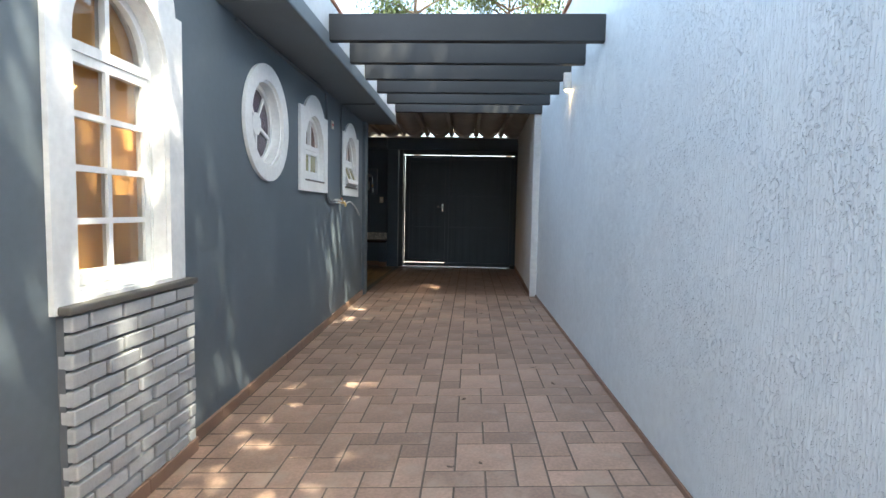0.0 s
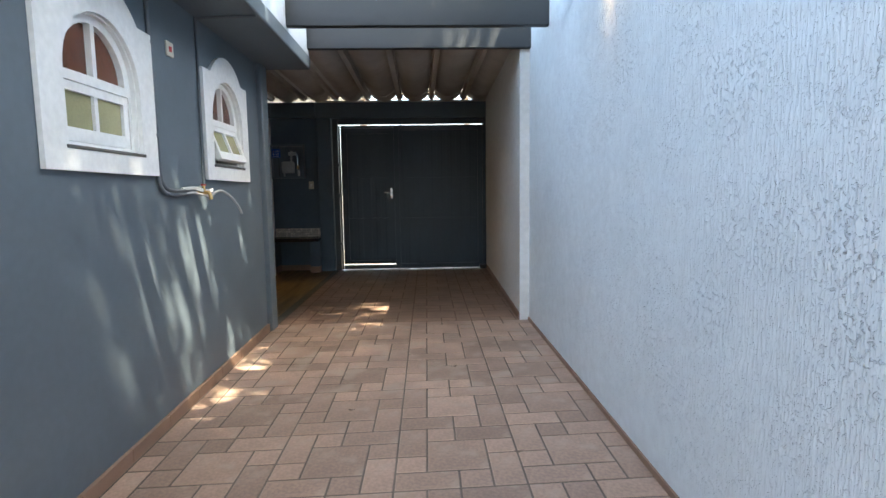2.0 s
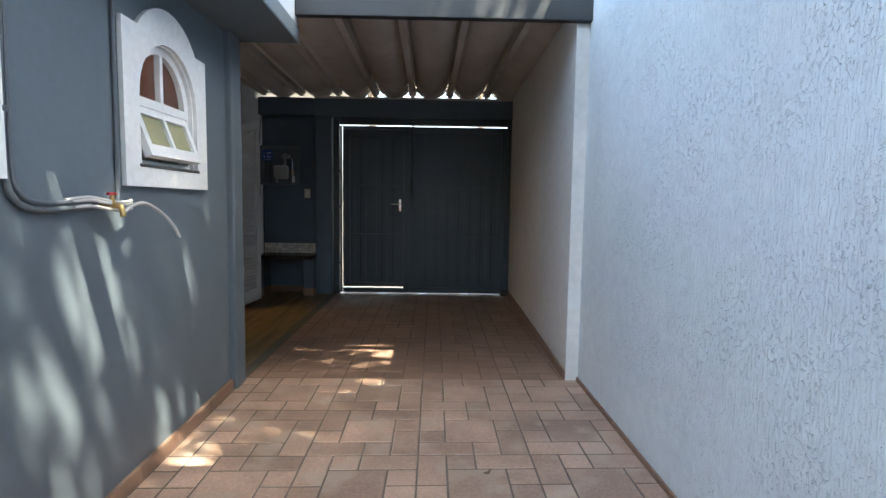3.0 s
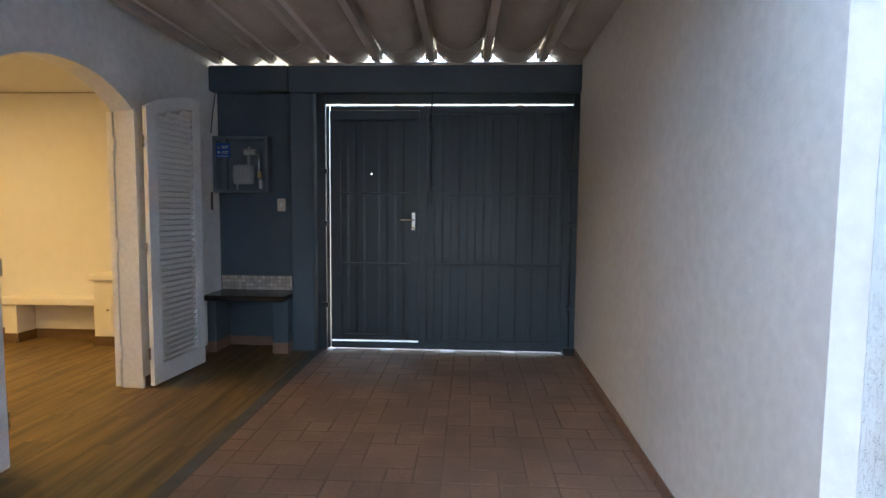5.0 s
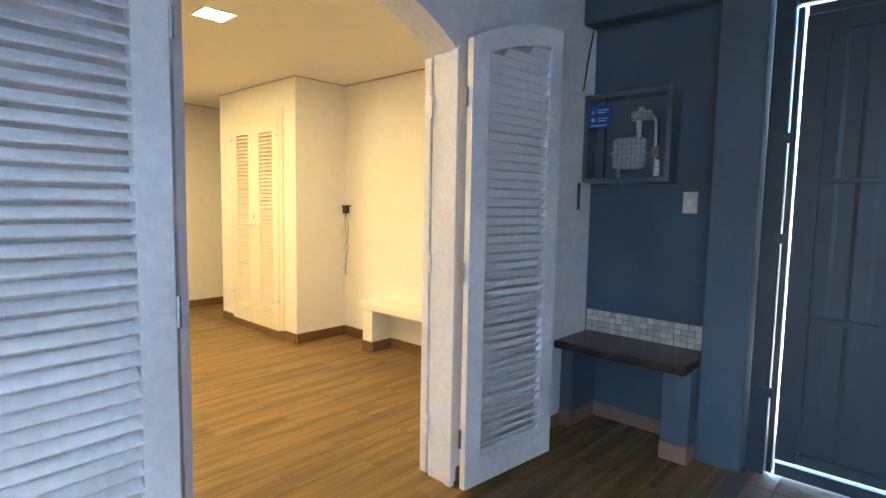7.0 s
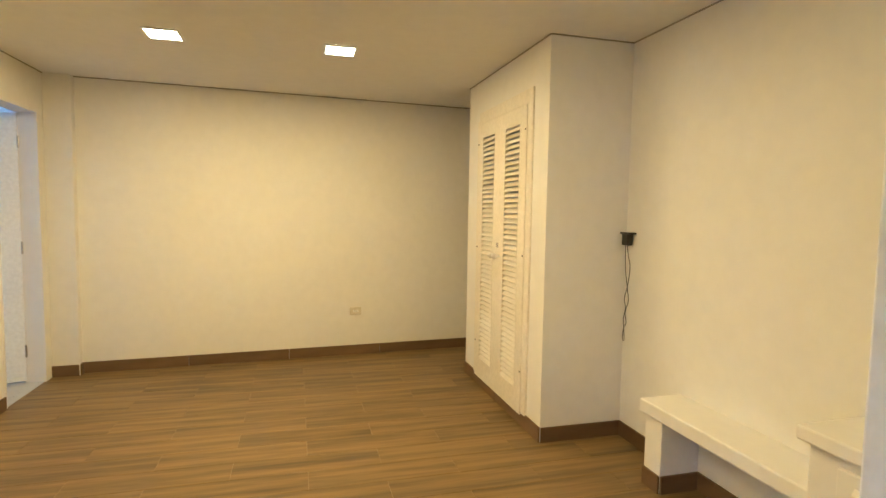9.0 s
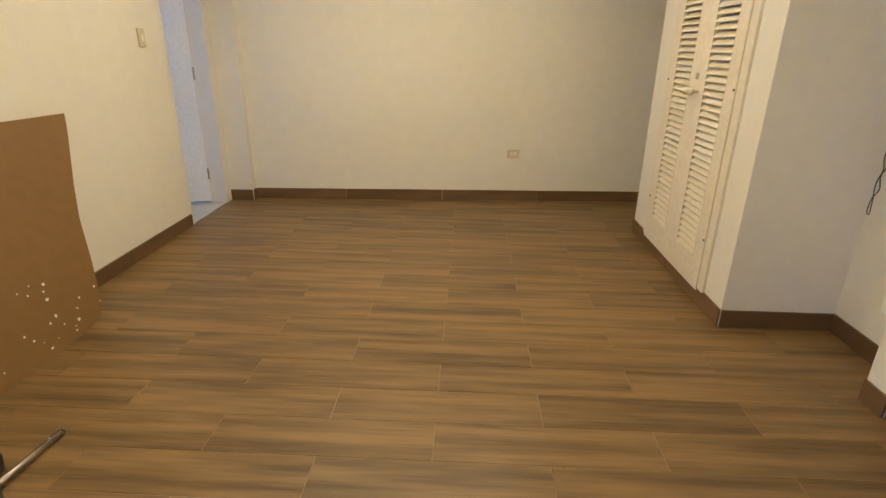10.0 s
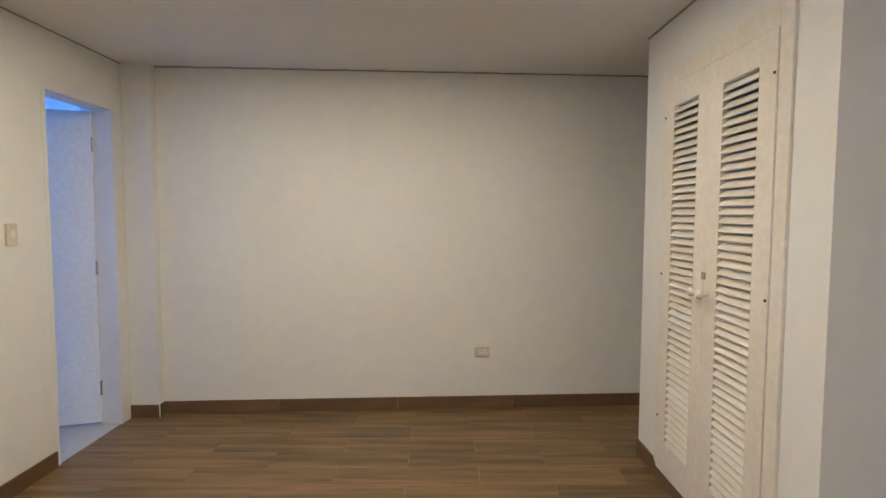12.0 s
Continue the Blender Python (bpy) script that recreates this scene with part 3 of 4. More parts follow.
structure("floor_hall", box(RX, -5.5, 6.9, RY0 - 0.01, -0.02, 0.002), GREYFLOOR, "pale grey tiled floor beyond the doorway", "floor")

# closet block: walls round an opening with two louvred doors
bm = prism([(CLX0, 0), (CLX1, 0), (CLX1, CEIL), (CLX0, CEIL)], [[(-6.766, 0.087), (-5.723, 0.087), (-5.723, 2.22), (-6.766, 2.22)]], lambda u, v: (u, CLY, v), Vector((0, 0.06, 0)))
structure("wall_closet_front", bm, ROOMW, "white front wall of the built-in closet", "wall")
structure("wall_closet_side", box(CLX1 - 0.08, CLX1, CLY + 0.06, 12.75, 0, CEIL), ROOMW, "white side wall of the built-in closet", "wall")
structure("wall_closet_end", box(CLX0, CLX0 + 0.08, CLY + 0.06, 12.75, 0, CEIL), ROOMW, "white end wall of the built-in closet", "wall")


# ---- louvred leaves ----
def slat_mesh(width, name, material, chord=0.046, thick=0.009, tilt=56):
    bm = box(-width / 2, width / 2, -chord / 2, chord / 2, -thick / 2, thick / 2, 0.0035)
    bmesh.ops.rotate(bm, verts=bm.verts, cent=(0, 0, 0), matrix=Matrix.Rotation(radians(tilt), 3, 'X'))
    return finish(name, bm, material)


def louvred_leaf(ob, width, height, top_at, stile, bottom, top_rail, pitch, material, thick=0.034, tilt=56):
    """Leaf in its own x-z plane: frame with a curved head, and slats one by one. top_at(u): head height at u from 0 to 1."""
    n = 12
    head = [(width * (1 - k / n), top_at(1 - k / n)) for k in range(n + 1)]
    u0, u1 = stile / width, 1 - stile / width
    hole_head = [(width * (u1 + (u0 - u1) * k / n), top_at(u1 + (u0 - u1) * k / n) - top_rail) for k in range(n + 1)]
    bm = prism([(0, 0), (width, 0)] + head, [[(stile, bottom), (width - stile, bottom)] + hole_head], lambda u, v: (u, thick / 2, v), Vector((0, -thick, 0)))
    part("frame", bm, material, ob)
    me = slat_mesh(width - 2 * stile + 0.01, "slat", material, tilt=tilt)
    z = bottom + pitch * 0.6
    while z < min(top_at(u0), top_at(u1)) - top_rail - pitch * 0.2:
        s = part("slat", me, material, ob)
        s.location = (width / 2, 0, z)
        z += pitch
    if abs(top_at(u1) - top_at(u0)) > 0.03:
        top = max(top_at(u0), top_at(u1)) - top_rail
        while z < top - 0.01:
            lo = next((k / 20 for k in range(21) if top_at(u0 + (u1 - u0) * k / 20) - top_rail > z + 0.012), 1.0)
            w = (width - 2 * stile) * (1 - lo)
            if w > 0.04:
                s = part("slat", slat_mesh(w, "slat", material, tilt=tilt), material, ob)
                s.location = (width - stile - w / 2, 0, z)
            z += pitch
    return ob


# right leaf stands a little off the wall, hinge at the jamb; the other lies back against the wall
LW, TILT = 0.655, 40
head_r = lambda u: 2.105 + 0.165 * (1 - (1 - u) ** 2.1)
a = math.degrees(math.atan2(0.66, 0.069))
leaf_r = thing("shutter_door", "white louvred shutter door leaf with an arched head, folded open beside the bench", "door", "arch shutters", pose(-2.57, 10.722, 0.03, 0, 0, a))
louvred_leaf(leaf_r, LW, 2.2, head_r, 0.105, 0.15, 0.10, 0.0445, LEAFW, tilt=-50)
leaf_l = thing("shutter_door", "white louvred shutter door leaf with an arched head, folded back against the wall", "door", "arch shutters", pose(-2.57, 9.43, 0.03, 0, 0, -87))
louvred_leaf(leaf_l, LW, 2.2, head_r, 0.097, 0.15, 0.10, 0.0445, LEAFW, tilt=-TILT)
for lf in (leaf_r, leaf_l):
    for z in (0.25, 1.05, 1.85):
        part("hinge", tube([(-0.008, 0.012, z - 0.045), (-0.008, 0.012, z + 0.045)], 0.009), CHROME, lf)

for y0, y1, side in ((ARCH_R - 0.022, ARCH_R + 0.60, 1), (ARCH_L - 0.60, ARCH_L + 0.002, -1)):
    inner = thing("inner_door", "white painted inner door leaf folded back into the room", "door", "inner doors")
    part("leaf", box(AW_IN - 0.032, AW_IN + 0.012, y0, y1, 0.012, SPRING - 0.02, 0.004), LEAFW, inner)
    edge = y0 if side > 0 else y1
    for z in (0.28, 1.1, 1.86):
        part("hinge", box(AW_IN + 0.004, AW_IN + 0.028, edge - 0.006, edge + 0.006, z - 0.05, z + 0.05, 0.002), LEAFW, inner)

# lining of the arched doorway, with the narrow inner stops seen edge-on
jamb = tagged(new("door_1"), "white painted timber lining of the arched doorway", "door frame", kind="structure")
for y0, y1 in ((ARCH_R - 0.014, ARCH_R + 0.003), (ARCH_L - 0.003, ARCH_L + 0.014)):
    part("jamb", box(AW_IN + 0.018, AWX + 0.02, y0, y1, 0.0, SPRING + 0.01, 0.004), LEAFW, jamb)
    part("stop", box(AWX - 0.02, AWX + 0.024, y0 - 0.010 if y0 > 10 else y0 - 0.002, y1 + 0.002 if y0 > 10 else y1 + 0.010, 0.0, SPRING - 0.005, 0.003), LEAFW, jamb)
curve = arch_curve(ARCH_L, ARCH_R)
bm = prism(curve + [(y, z - 0.022) for y, z in reversed(curve[1:-1])], [], lambda u, v: (AWX + 0.012, u, v), Vector((AW_IN - AWX - 0.012, 0, 0)))
part("arch_lining", bm, LEAFW, jamb)

# closet doors
frm = tagged(new("door_2"), "cream painted timber frame of the built-in closet", "door frame", kind="structure")
for a in ((-6.766, -6.73, 0.087, 2.22), (-5.76, -5.685, 0.087, 2.285), (-6.73, -5.76, 2.19, 2.285)):
    part("frame_piece", box(a[0], a[1], CLY - 0.014, CLY + 0.05, a[2], a[3], 0.004), CUPB, frm)
flat = lambda u: 2.112
for k, x in enumerate((-6.728, -6.2445)):
    d = thing("closet_door", "cream painted louvred closet door, closed", "door", "closet doors", pose(x, CLY - 0.004, 0.075))
    louvred_leaf(d, 0.4825, 2.112, flat, 0.11, 0.165, 0.115, 0.038, CUPB, 0.03, tilt=45)
    kx = 0.444 if k == 0 else 0.038
    bm = tube([(kx, -0.015, 1.06), (kx, -0.035, 1.06), (kx, -0.045, 1.06), (kx, -0.062, 1.06), (kx, -0.072, 1.06)], [0.009, 0.009, 0.021, 0.024, 0.012], segs=12)
    part("knob", bm, PLASTIC, d, "round cream knob", True)
    for z in (0.3, 1.1, 1.95):
        hx = 0.012 if k == 0 else 0.471
        part("hinge_screw", tube([(hx, -0.014, z), (hx, -0.02, z)], 0.006), BLACK, d)
part("latch", box(-6.262, -6.227, CLY - 0.026, CLY - 0.019, 1.20, 1.235, 0.003), CHROME, frm, "small steel latch")

# doorway to the hall
fr = tagged(new("door_3"), "white doorway lining with a flush door opened away", "door frame", kind="structure")
for a in ((DX0, DX0 + 0.03, 0, DTOP), (DX1 - 0.03, DX1, 0, DTOP)):
    part("jamb", box(a[0], a[1], RY0 - 0.145, RY0 + 0.004, a[2], a[3], 0.003), ROOMW, fr)
part("head", box(DX0 + 0.03, DX1 - 0.03, RY0 - 0.145, RY0 + 0.004, DTOP - 0.03, DTOP, 0.003), ROOMW, fr)
leaf = thing("hall_door", "plain white flush door standing open into the hall", "door", at=pose(DX0 + 0.045, RY0 - 0.13, 0.02, 0, 0, -72))
part("leaf", box(0, 0.60, -0.03, 0.0, 0, DTOP - 0.06, 0.003), LEAFW, leaf)
for z in (0.25, 1.1, 1.95):
    part("hinge", tube([(-0.004, 0.006, z - 0.05), (-0.004, 0.006, z + 0.05)], 0.008), CHROME, leaf)

# ---- room fittings ----
# the light at (-4.41, 9.337) is unseen, added to match the other three
for x, y in ((-6.23, 10.433), (-6.23, 9.337), (-4.41, 10.40), (-4.41, 9.337)):
    lamp = thing("ceiling_light", "square recessed warm white ceiling light, switched on", "lamp", "ceiling lights", pose(x, y, CEIL))
    bm = prism([(-0.105, -0.105), (0.105, -0.105), (0.105, 0.105), (-0.105, 0.105)], [[(-0.092, -0.092), (0.092, -0.092), (0.092, 0.092), (-0.092, 0.092)]], lambda u, v: (u, v, -0.001), Vector((0, 0, -0.008)))
    part("frame", bm, PLASTIC, lamp)
    part("diffuser", box(-0.092, 0.092, -0.092, 0.092, -0.006, -0.001), LAMPWHITE, lamp)
    al = bpy.data.lights.new("led_panel", 'AREA')
    al.energy, al.size, al.color = ROOM_W, 0.18, ROOM_COL
    lo = new("led_panel", al)
    lo.matrix_world = pose(x, y, CEIL - 0.012)


def plate(name, label, category, at, w, h, kind_of):
    """A moulded wall plate in its own x-z plane, facing -y."""
    p = thing(name, label, category, at=at)
    part("plate", box(-w / 2, w / 2, -0.011, 0, -h / 2, h / 2, 0.004), PLATE, p)
    if kind_of == "switch":
        part("rocker", box(-0.014, 0.014, -0.016, -0.008, -0.022, 0.022, 0.002), PLASTIC, p)
    elif kind_of == "socket":
        part("insert", box(-0.03, 0.03, -0.012, -0.008, -0.014, 0.014, 0.003), PLASTIC, p)
        for x in (-0.010, 0, 0.010):
            part("hole", tube([(x, -0.0125, 0), (x, -0.0132, 0)], 0.0028), BLACK, p)
    else:
        part("button", box(-0.016, 0.016, -0.014, -0.008, -0.016, 0.016, 0.003), RED, p, "red square button")
    return p


plate("light_switch", "white plastic light switch on the side wall", "switch", pose(-6.60, RY0, 1.385, 0, 0, 180), 0.075, 0.115, "switch")
plate("wall_socket", "white power socket low on the far wall", "socket", pose(far_x(10.715), 10.715, 0.445, 0, 0, 93), 0.115, 0.075, "socket")
plate("gate_switch", "pale cream switch plate on slate blue masonry", "switch", pose(-2.045, 12.11, 1.425), 0.082, 0.125, "switch")
plate("wall_call_point", "white square plate with a red button on the house wall", "switch", pose(LWX, 6.40, 2.125, 0, 0, 90), 0.085, 0.085, "call")

# black router shelf or adapter with its loose cable
pl = thing("wall_adapter", "small black adapter on the wall with a loose dangling cable", "adapter", at=pose(-5.43, RY1, 1.318))
part("bracket", box(-0.075, 0.06, -0.05, 0, 0.022, 0.034, 0.003), BLACK, pl)
part("body", box(-0.035, 0.035, -0.045, -0.004, -0.05, 0.024, 0.008), BLACK, pl)
loop = [(-0.008, -0.03, -0.05), (-0.014, -0.02, -0.20), (0.002, -0.013, -0.32), (0.018, -0.012, -0.41), (-0.012, -0.012, -0.49), (0.004, -0.012, -0.55), (-0.024, -0.012, -0.60), (-0.03, -0.012, -0.665), (-0.012, -0.012, -0.672), (-0.014, -0.014, -0.61), (-0.024, -0.014, -0.53), (-0.006, -0.014, -0.46), (-0.022, -0.014, -0.40), (0.002, -0.015, -0.33)]
part("cable", tube(smooth_line(loop), 0.0024, segs=6), BLACK, pl)
part("cable", tube(smooth_line([(0.010, -0.03, -0.05), (0.012, -0.02, -0.12), (0.026, -0.015, -0.18), (0.018, -0.014, -0.26), (0.002, -0.015, -0.33)]), 0.0024, segs=6), BLACK, pl)

# built-in bench and low cupboard
bench = thing("built_in_bench", "white painted masonry bench along the wall", "bench")
part("seat", box(-4.91, -3.905, 11.95, RY1, 0.395, 0.468, 0.008), ROOMW, bench)
part("leg", box(-4.885, -4.75, 11.975, RY1, 0.0, 0.396, 0.006), ROOMW, bench)
cup = thing("low_cupboard", "white built-in low cupboard with a louvred front", "cupboard")
part("top", box(-3.925, AW_IN, 11.89, RY1, 0.665, 0.72, 0.008), ROOMW, cup)
part("body", box(-3.90, AW_IN, 11.93, RY1, 0.0, 0.666, 0.004), ROOMW, cup)
for x in (-3.78, -3.32):
    dr = part("door", box(x, x + 0.43, 11.91, 11.929, 0.12, 0.62, 0.003), ROOMW, cup)
    me = slat_mesh(0.31, "slat", ROOMW, 0.03)
    for k in range(14):
        s = part("slat", me, ROOMW, dr)
        s.location = (x + 0.215, 11.906, 0.175 + 0.03 * k)
    part("knob", tube([(x + 0.05, 11.91, 0.37), (x + 0.05, 11.895, 0.37), (x + 0.05, 11.88, 0.37)], [0.007, 0.013, 0.010]), CHROME, dr)

# hardboard sheets leaning on the side wall
card = thing("hardboard_sheet", "brown hardboard sheet spattered with white paint, leaning on the wall", "board", "leaning boards")
ed = [(-4.1, 0.0), (-5.22, 0.0), (-5.32, 0.03), (-5.36, 0.09), (-5.40, 0.20), (-5.435, 0.32), (-5.485, 0.52), (-5.55, 0.68), (-5.62, 0.825), (-5.68, 0.95), (-5.715, 1.035), (-5.718, 1.05), (-5.0, 1.062), (-4.1, 1.07)]
lean = lambda u, v: (u, RY0 + 0.022 + 0.26 * (1 - v / 1.07), v * 0.955)
part("sheet", prism(ed, [], lean, Vector((0, 0.006, 0.002))), CARD, card)
card2 = thing("hardboard_sheet", "second brown hardboard sheet behind the first, worn edge", "board", "leaning boards")
part("sheet", prism([(x + 0.10, v) for x, v in ed[1:-1]] + [(-4.3, 1.05), (-4.3, 0.0)], [], lambda u, v: (u, RY0 + 0.010 + 0.245 * (1 - v / 1.07), v * 0.952), Vector((0, 0.005, 0.002))), CARD, card2)
rng = random.Random(4)
drops = bmesh.new()
for k in range(34):
    u, v, r = rng.uniform(-5.38, -4.4), rng.uniform(0.03, 0.45) * rng.random() + 0.03, rng.uniform(0.003, 0.011)
    p = lean(u, v)
    pts = [(u + r * rng.uniform(0.6, 1.2) * math.cos(q), v + r * rng.uniform(0.6, 1.2) * math.sin(q)) for q in [2 * math.pi * i / 8 for i in range(8)]]
    vs = [drops.verts.new(Vector(lean(*q)) + Vector((0, 0.0082, 0.003))) for q in pts]
    drops.faces.new(vs)
tagged(part("paint_drops", drops, PAINTDROP, card), "dried white paint spatters", kind="stuff")

# folded stand lying on the floor
stand = thing("tripod", "folded tripod with steel leg and black joints lying on the floor", "tripod")
part("steel_leg", tube([(-4.455, 8.822, 0.014), (-4.03, 8.796, 0.03)], 0.0125, segs=12), CHROME, stand, "bare steel tube leg", True)
part("foot", tube([(-4.465, 8.8225, 0.0125), (-4.445, 8.8215, 0.0135)], 0.0115, segs=10), BLACK, stand)
part("hub", tube([(-4.25, 8.72, 0.012), (-4.24, 8.72, 0.05), (-4.22, 8.72, 0.085), (-4.21, 8.72, 0.09)], [0.05, 0.062, 0.05, 0.02], segs=16), BLACK, stand, "", True)
part("leg", tube([(-4.25, 8.735, 0.035), (-4.13, 8.86, 0.026), (-4.035, 8.96, 0.019)], [0.020, 0.019, 0.015], segs=10), BLACK, stand)
part("clamp", tube([(-4.06, 8.934, 0.0215), (-4.045, 8.95, 0.020)], 0.0185, segs=10), BLACK, stand)

# ---- house wall: brick panel, conduits, tap ----
panel = thing("brick_panel", "grey painted brick panel below the casement", "brickwork")
PY0, PY1, PZ = 2.46, 3.345, 0.80
part("mortar_bed", box(LWX - 0.01, LWX + 0.03, PY0, PY1, -0.20, PZ), MORTAR, panel)
part("slate_sill", box(LWX - 0.16, LWX + 0.075, PY0 - 0.02, PY1 + 0.02, PZ, PZ + 0.032, 0.008), STONE, panel, "dark slate window sill")

con = thing("wall_conduit", "dark painted conduit down the wall from the eave to the tap", "conduit", "wall conduits")
part("pipe", tube(smooth_line([(LWX + 0.012, 4.0, SOF - 0.02), (LWX + 0.012, 5.0, SOF - 0.02), (LWX + 0.012, 5.95, SOF - 0.02), (LWX + 0.012, 6.12, SOF - 0.06), (LWX + 0.012, 6.15, SOF - 0.25), (LWX + 0.012, 6.155, 1.9), (LWX + 0.012, 6.15, 1.42), (LWX + 0.014, 6.19, 1.30), (LWX + 0.016, 6.30, 1.272), (LWX + 0.02, 6.45, 1.276), (LWX + 0.02, 6.60, 1.285)]), 0.011), CABLE, con)
part("second_pipe", tube(smooth_line([(LWX + 0.012, 6.178, 1.95), (LWX + 0.012, 6.175, 1.44), (LWX + 0.014, 6.21, 1.325), (LWX + 0.016, 6.31, 1.295), (LWX + 0.02, 6.45, 1.30), (LWX + 0.02, 6.60, 1.305)]), 0.010), CABLE, con)
for y, z in ((6.155, 2.1), (6.155, 1.6)):
    part("clip", box(LWX, LWX + 0.026, y - 0.016, y + 0.016, z - 0.01, z + 0.01, 0.003), CABLE, con)
con2 = thing("wall_conduit", "dark painted conduit across the eave and down the wall", "conduit", "wall conduits")
part("pipe", tube(smooth_line([(-1.22, 6.74, SOF - 0.010), (-1.45, 6.76, SOF - 0.010), (LWX + 0.03, 6.775, SOF - 0.012), (LWX + 0.012, 6.777, SOF - 0.05), (LWX + 0.012, 6.775, 2.0), (LWX + 0.012, 6.772, 1.5), (LWX + 0.012, 6.765, 1.31)]), 0.009), CABLE, con2)
tap = thing("garden_tap", "brass garden tap with red handle and a short pale hose", "tap", at=pose(LWX, 6.66, 1.285))
part("spout", tube(smooth_line([(0, 0, 0), (0.05, 0, 0.0), (0.085, 0, -0.004), (0.095, 0, -0.045)]), 0.012, segs=10), BRASS, tap, "", True)
part("valve", tube([(0.05, 0, 0.0), (0.05, 0, 0.03), (0.05, 0, 0.045)], [0.012, 0.011, 0.006], segs=10), BRASS, tap)
part("handle", box(0.042, 0.058, -0.028, 0.028, 0.045, 0.056, 0.004), RED, tap, "red tap handle")
part("hose", tube(smooth_line([(0.095, 0, -0.03), (0.10, 0.06, 0.0), (0.12, 0.13, 0.01), (0.15, 0.20, -0.03), (0.175, 0.26, -0.09), (0.19, 0.29, -0.15)]), 0.0085), PALECABLE, tap)
for k, dz in enumerate((-0.012, 0.012, 0.022)):
    part("flex", tube(smooth_line([(0.02, -0.24, dz), (0.03, -0.12, dz + 0.012), (0.045, -0.03, dz), (0.06, 0.06, dz - 0.008), (0.05, 0.14, dz), (0.03, 0.16, dz)]), 0.0075), PALECABLE, tap)

# ---- gate ----
gate = thing("driveway_gate", "slate grey steel driveway gate with a wicket door, closed", "gate")


def corrugated(x0, x1, z0, z1, y, pitch=0.158, depth=0.0035):
    """Ribbed steel sheet."""
    bm = bmesh.new()
    prof, x = [], x0
    while x < x1:
        for f, d in ((0, 0), (0.38, 0), (0.5, depth), (0.88, depth)):
            if x + f * pitch < x1:
                prof.append((x + f * pitch, y + d))
        x += pitch
    prof.append((x1, prof[-1][1]))
    lo, hi = [bm.verts.new((u, v, z0)) for u, v in prof], [bm.verts.new((u, v, z1)) for u, v in prof]
    for i in range(len(prof) - 1):
        bm.faces.new((lo[i], lo[i + 1], hi[i + 1], hi[i]))
    made = bmesh.ops.extrude_face_region(bm, geom=bm.faces[:])
    bmesh.ops.translate(bm, verts=[g for g in made["geom"] if isinstance(g, bmesh.types.BMVert)], vec=(0, 0.003, 0))
    return bm


GY = 12.01
for a in ((-1.651, -1.563, 0.0, 2.489), (0.80, 0.868, 0.0, 2.49)):
    part("post", box(a[0], a[1], GY - 0.03, GY + 0.05, a[2], a[3], 0.006), GATE, gate)
part("head_rail", box(-1.56, 0.80, GY - 0.02, GY + 0.05, 2.395, 2.49, 0.005), GATE, gate)
for a in ((-1.556, -1.528, 0.02, 2.378), (-0.655, -0.575, 0.02, 2.378), (0.72, 0.799, 0.02, 2.378)):
    part("stile", box(a[0], a[1], GY - 0.02, GY + 0.03, a[2], a[3], 0.004), GATE, gate)
part("top_rail", box(-1.515, -0.655, GY - 0.02, GY + 0.03, 2.335, 2.378, 0.004), GATE, gate)
part("top_rail", box(-0.575, 0.72, GY - 0.02, GY + 0.03, 2.30, 2.378, 0.004), GATE, gate)
part("bottom_rail", box(-1.515, -0.655, GY - 0.02, GY + 0.03, 0.02, 0.085, 0.004), GATE, gate)
part("bottom_rail", box(-0.575, 0.72, GY - 0.02, GY + 0.03, 0.02, 0.10, 0.004), GATE, gate)
part("sheet", corrugated(-0.575, 0.72, 0.10, 2.30, GY + 0.004), GATE, gate)
for z in (1.54, 0.855):
    part("rail", box(-0.575, 0.72, GY - 0.022, GY + 0.002, z - 0.012, z + 0.012, 0.003), GATE, gate)
wick = part("wicket", box(-1.517, -1.42, GY - 0.022, GY + 0.010, 0.105, 2.2445, 0.001), GATE, gate)
part("stile", box(-0.745, -0.6558, GY - 0.022, GY + 0.010, 0.105, 2.2445, 0.001), GATE, wick)
part("rail", box(-1.517, -0.6558, GY - 0.0218, GY + 0.0258, 2.245, 2.3315, 0.001), GATE, wick)
part("rail", box(-1.42, -0.745, GY - 0.022, GY + 0.026, 0.105, 0.16, 0.004), GATE, wick)
for z in (1.54, 0.855):
    part("rail", box(-1.42, -0.745, GY - 0.020, GY + 0.002, z - 0.012, z + 0.012, 0.003), GATE, wick)
part("sheet", corrugated(-1.42, -1.127, 0.16, 2.245, GY + 0.004), GATE, wick)
part("sheet", corrugated(-1.115, -0.745, 0.16, 2.245, GY + 0.004), GATE, wick)
part("sheet", corrugated(-1.127, -1.115, 0.16, 1.724, GY + 0.004), GATE, wick)
part("sheet", corrugated(-1.127, -1.115, 1.736, 2.245, GY + 0.004), GATE, wick)
part("lock_plate", box(-0.725, -0.69, GY - 0.028, GY - 0.021, 1.19, 1.36, 0.003), CHROME, wick)
part("handle", tube(smooth_line([(-0.708, GY - 0.022, 1.29), (-0.708, GY - 0.06, 1.29), (-0.73, GY - 0.07, 1.29), (-0.83, GY - 0.07, 1.29)]), 0.009), CHROME, wick, "steel lever handle", True)
part("cylinder", tube([(-0.708, GY - 0.022, 1.215), (-0.708, GY - 0.04, 1.215)], 0.013, segs=12), BRASS, wick)
part("drop_bolt", tube([(-0.535, GY - 0.04, 2.49), (-0.535, GY - 0.04, 1.44)], 0.012), GATE, gate)
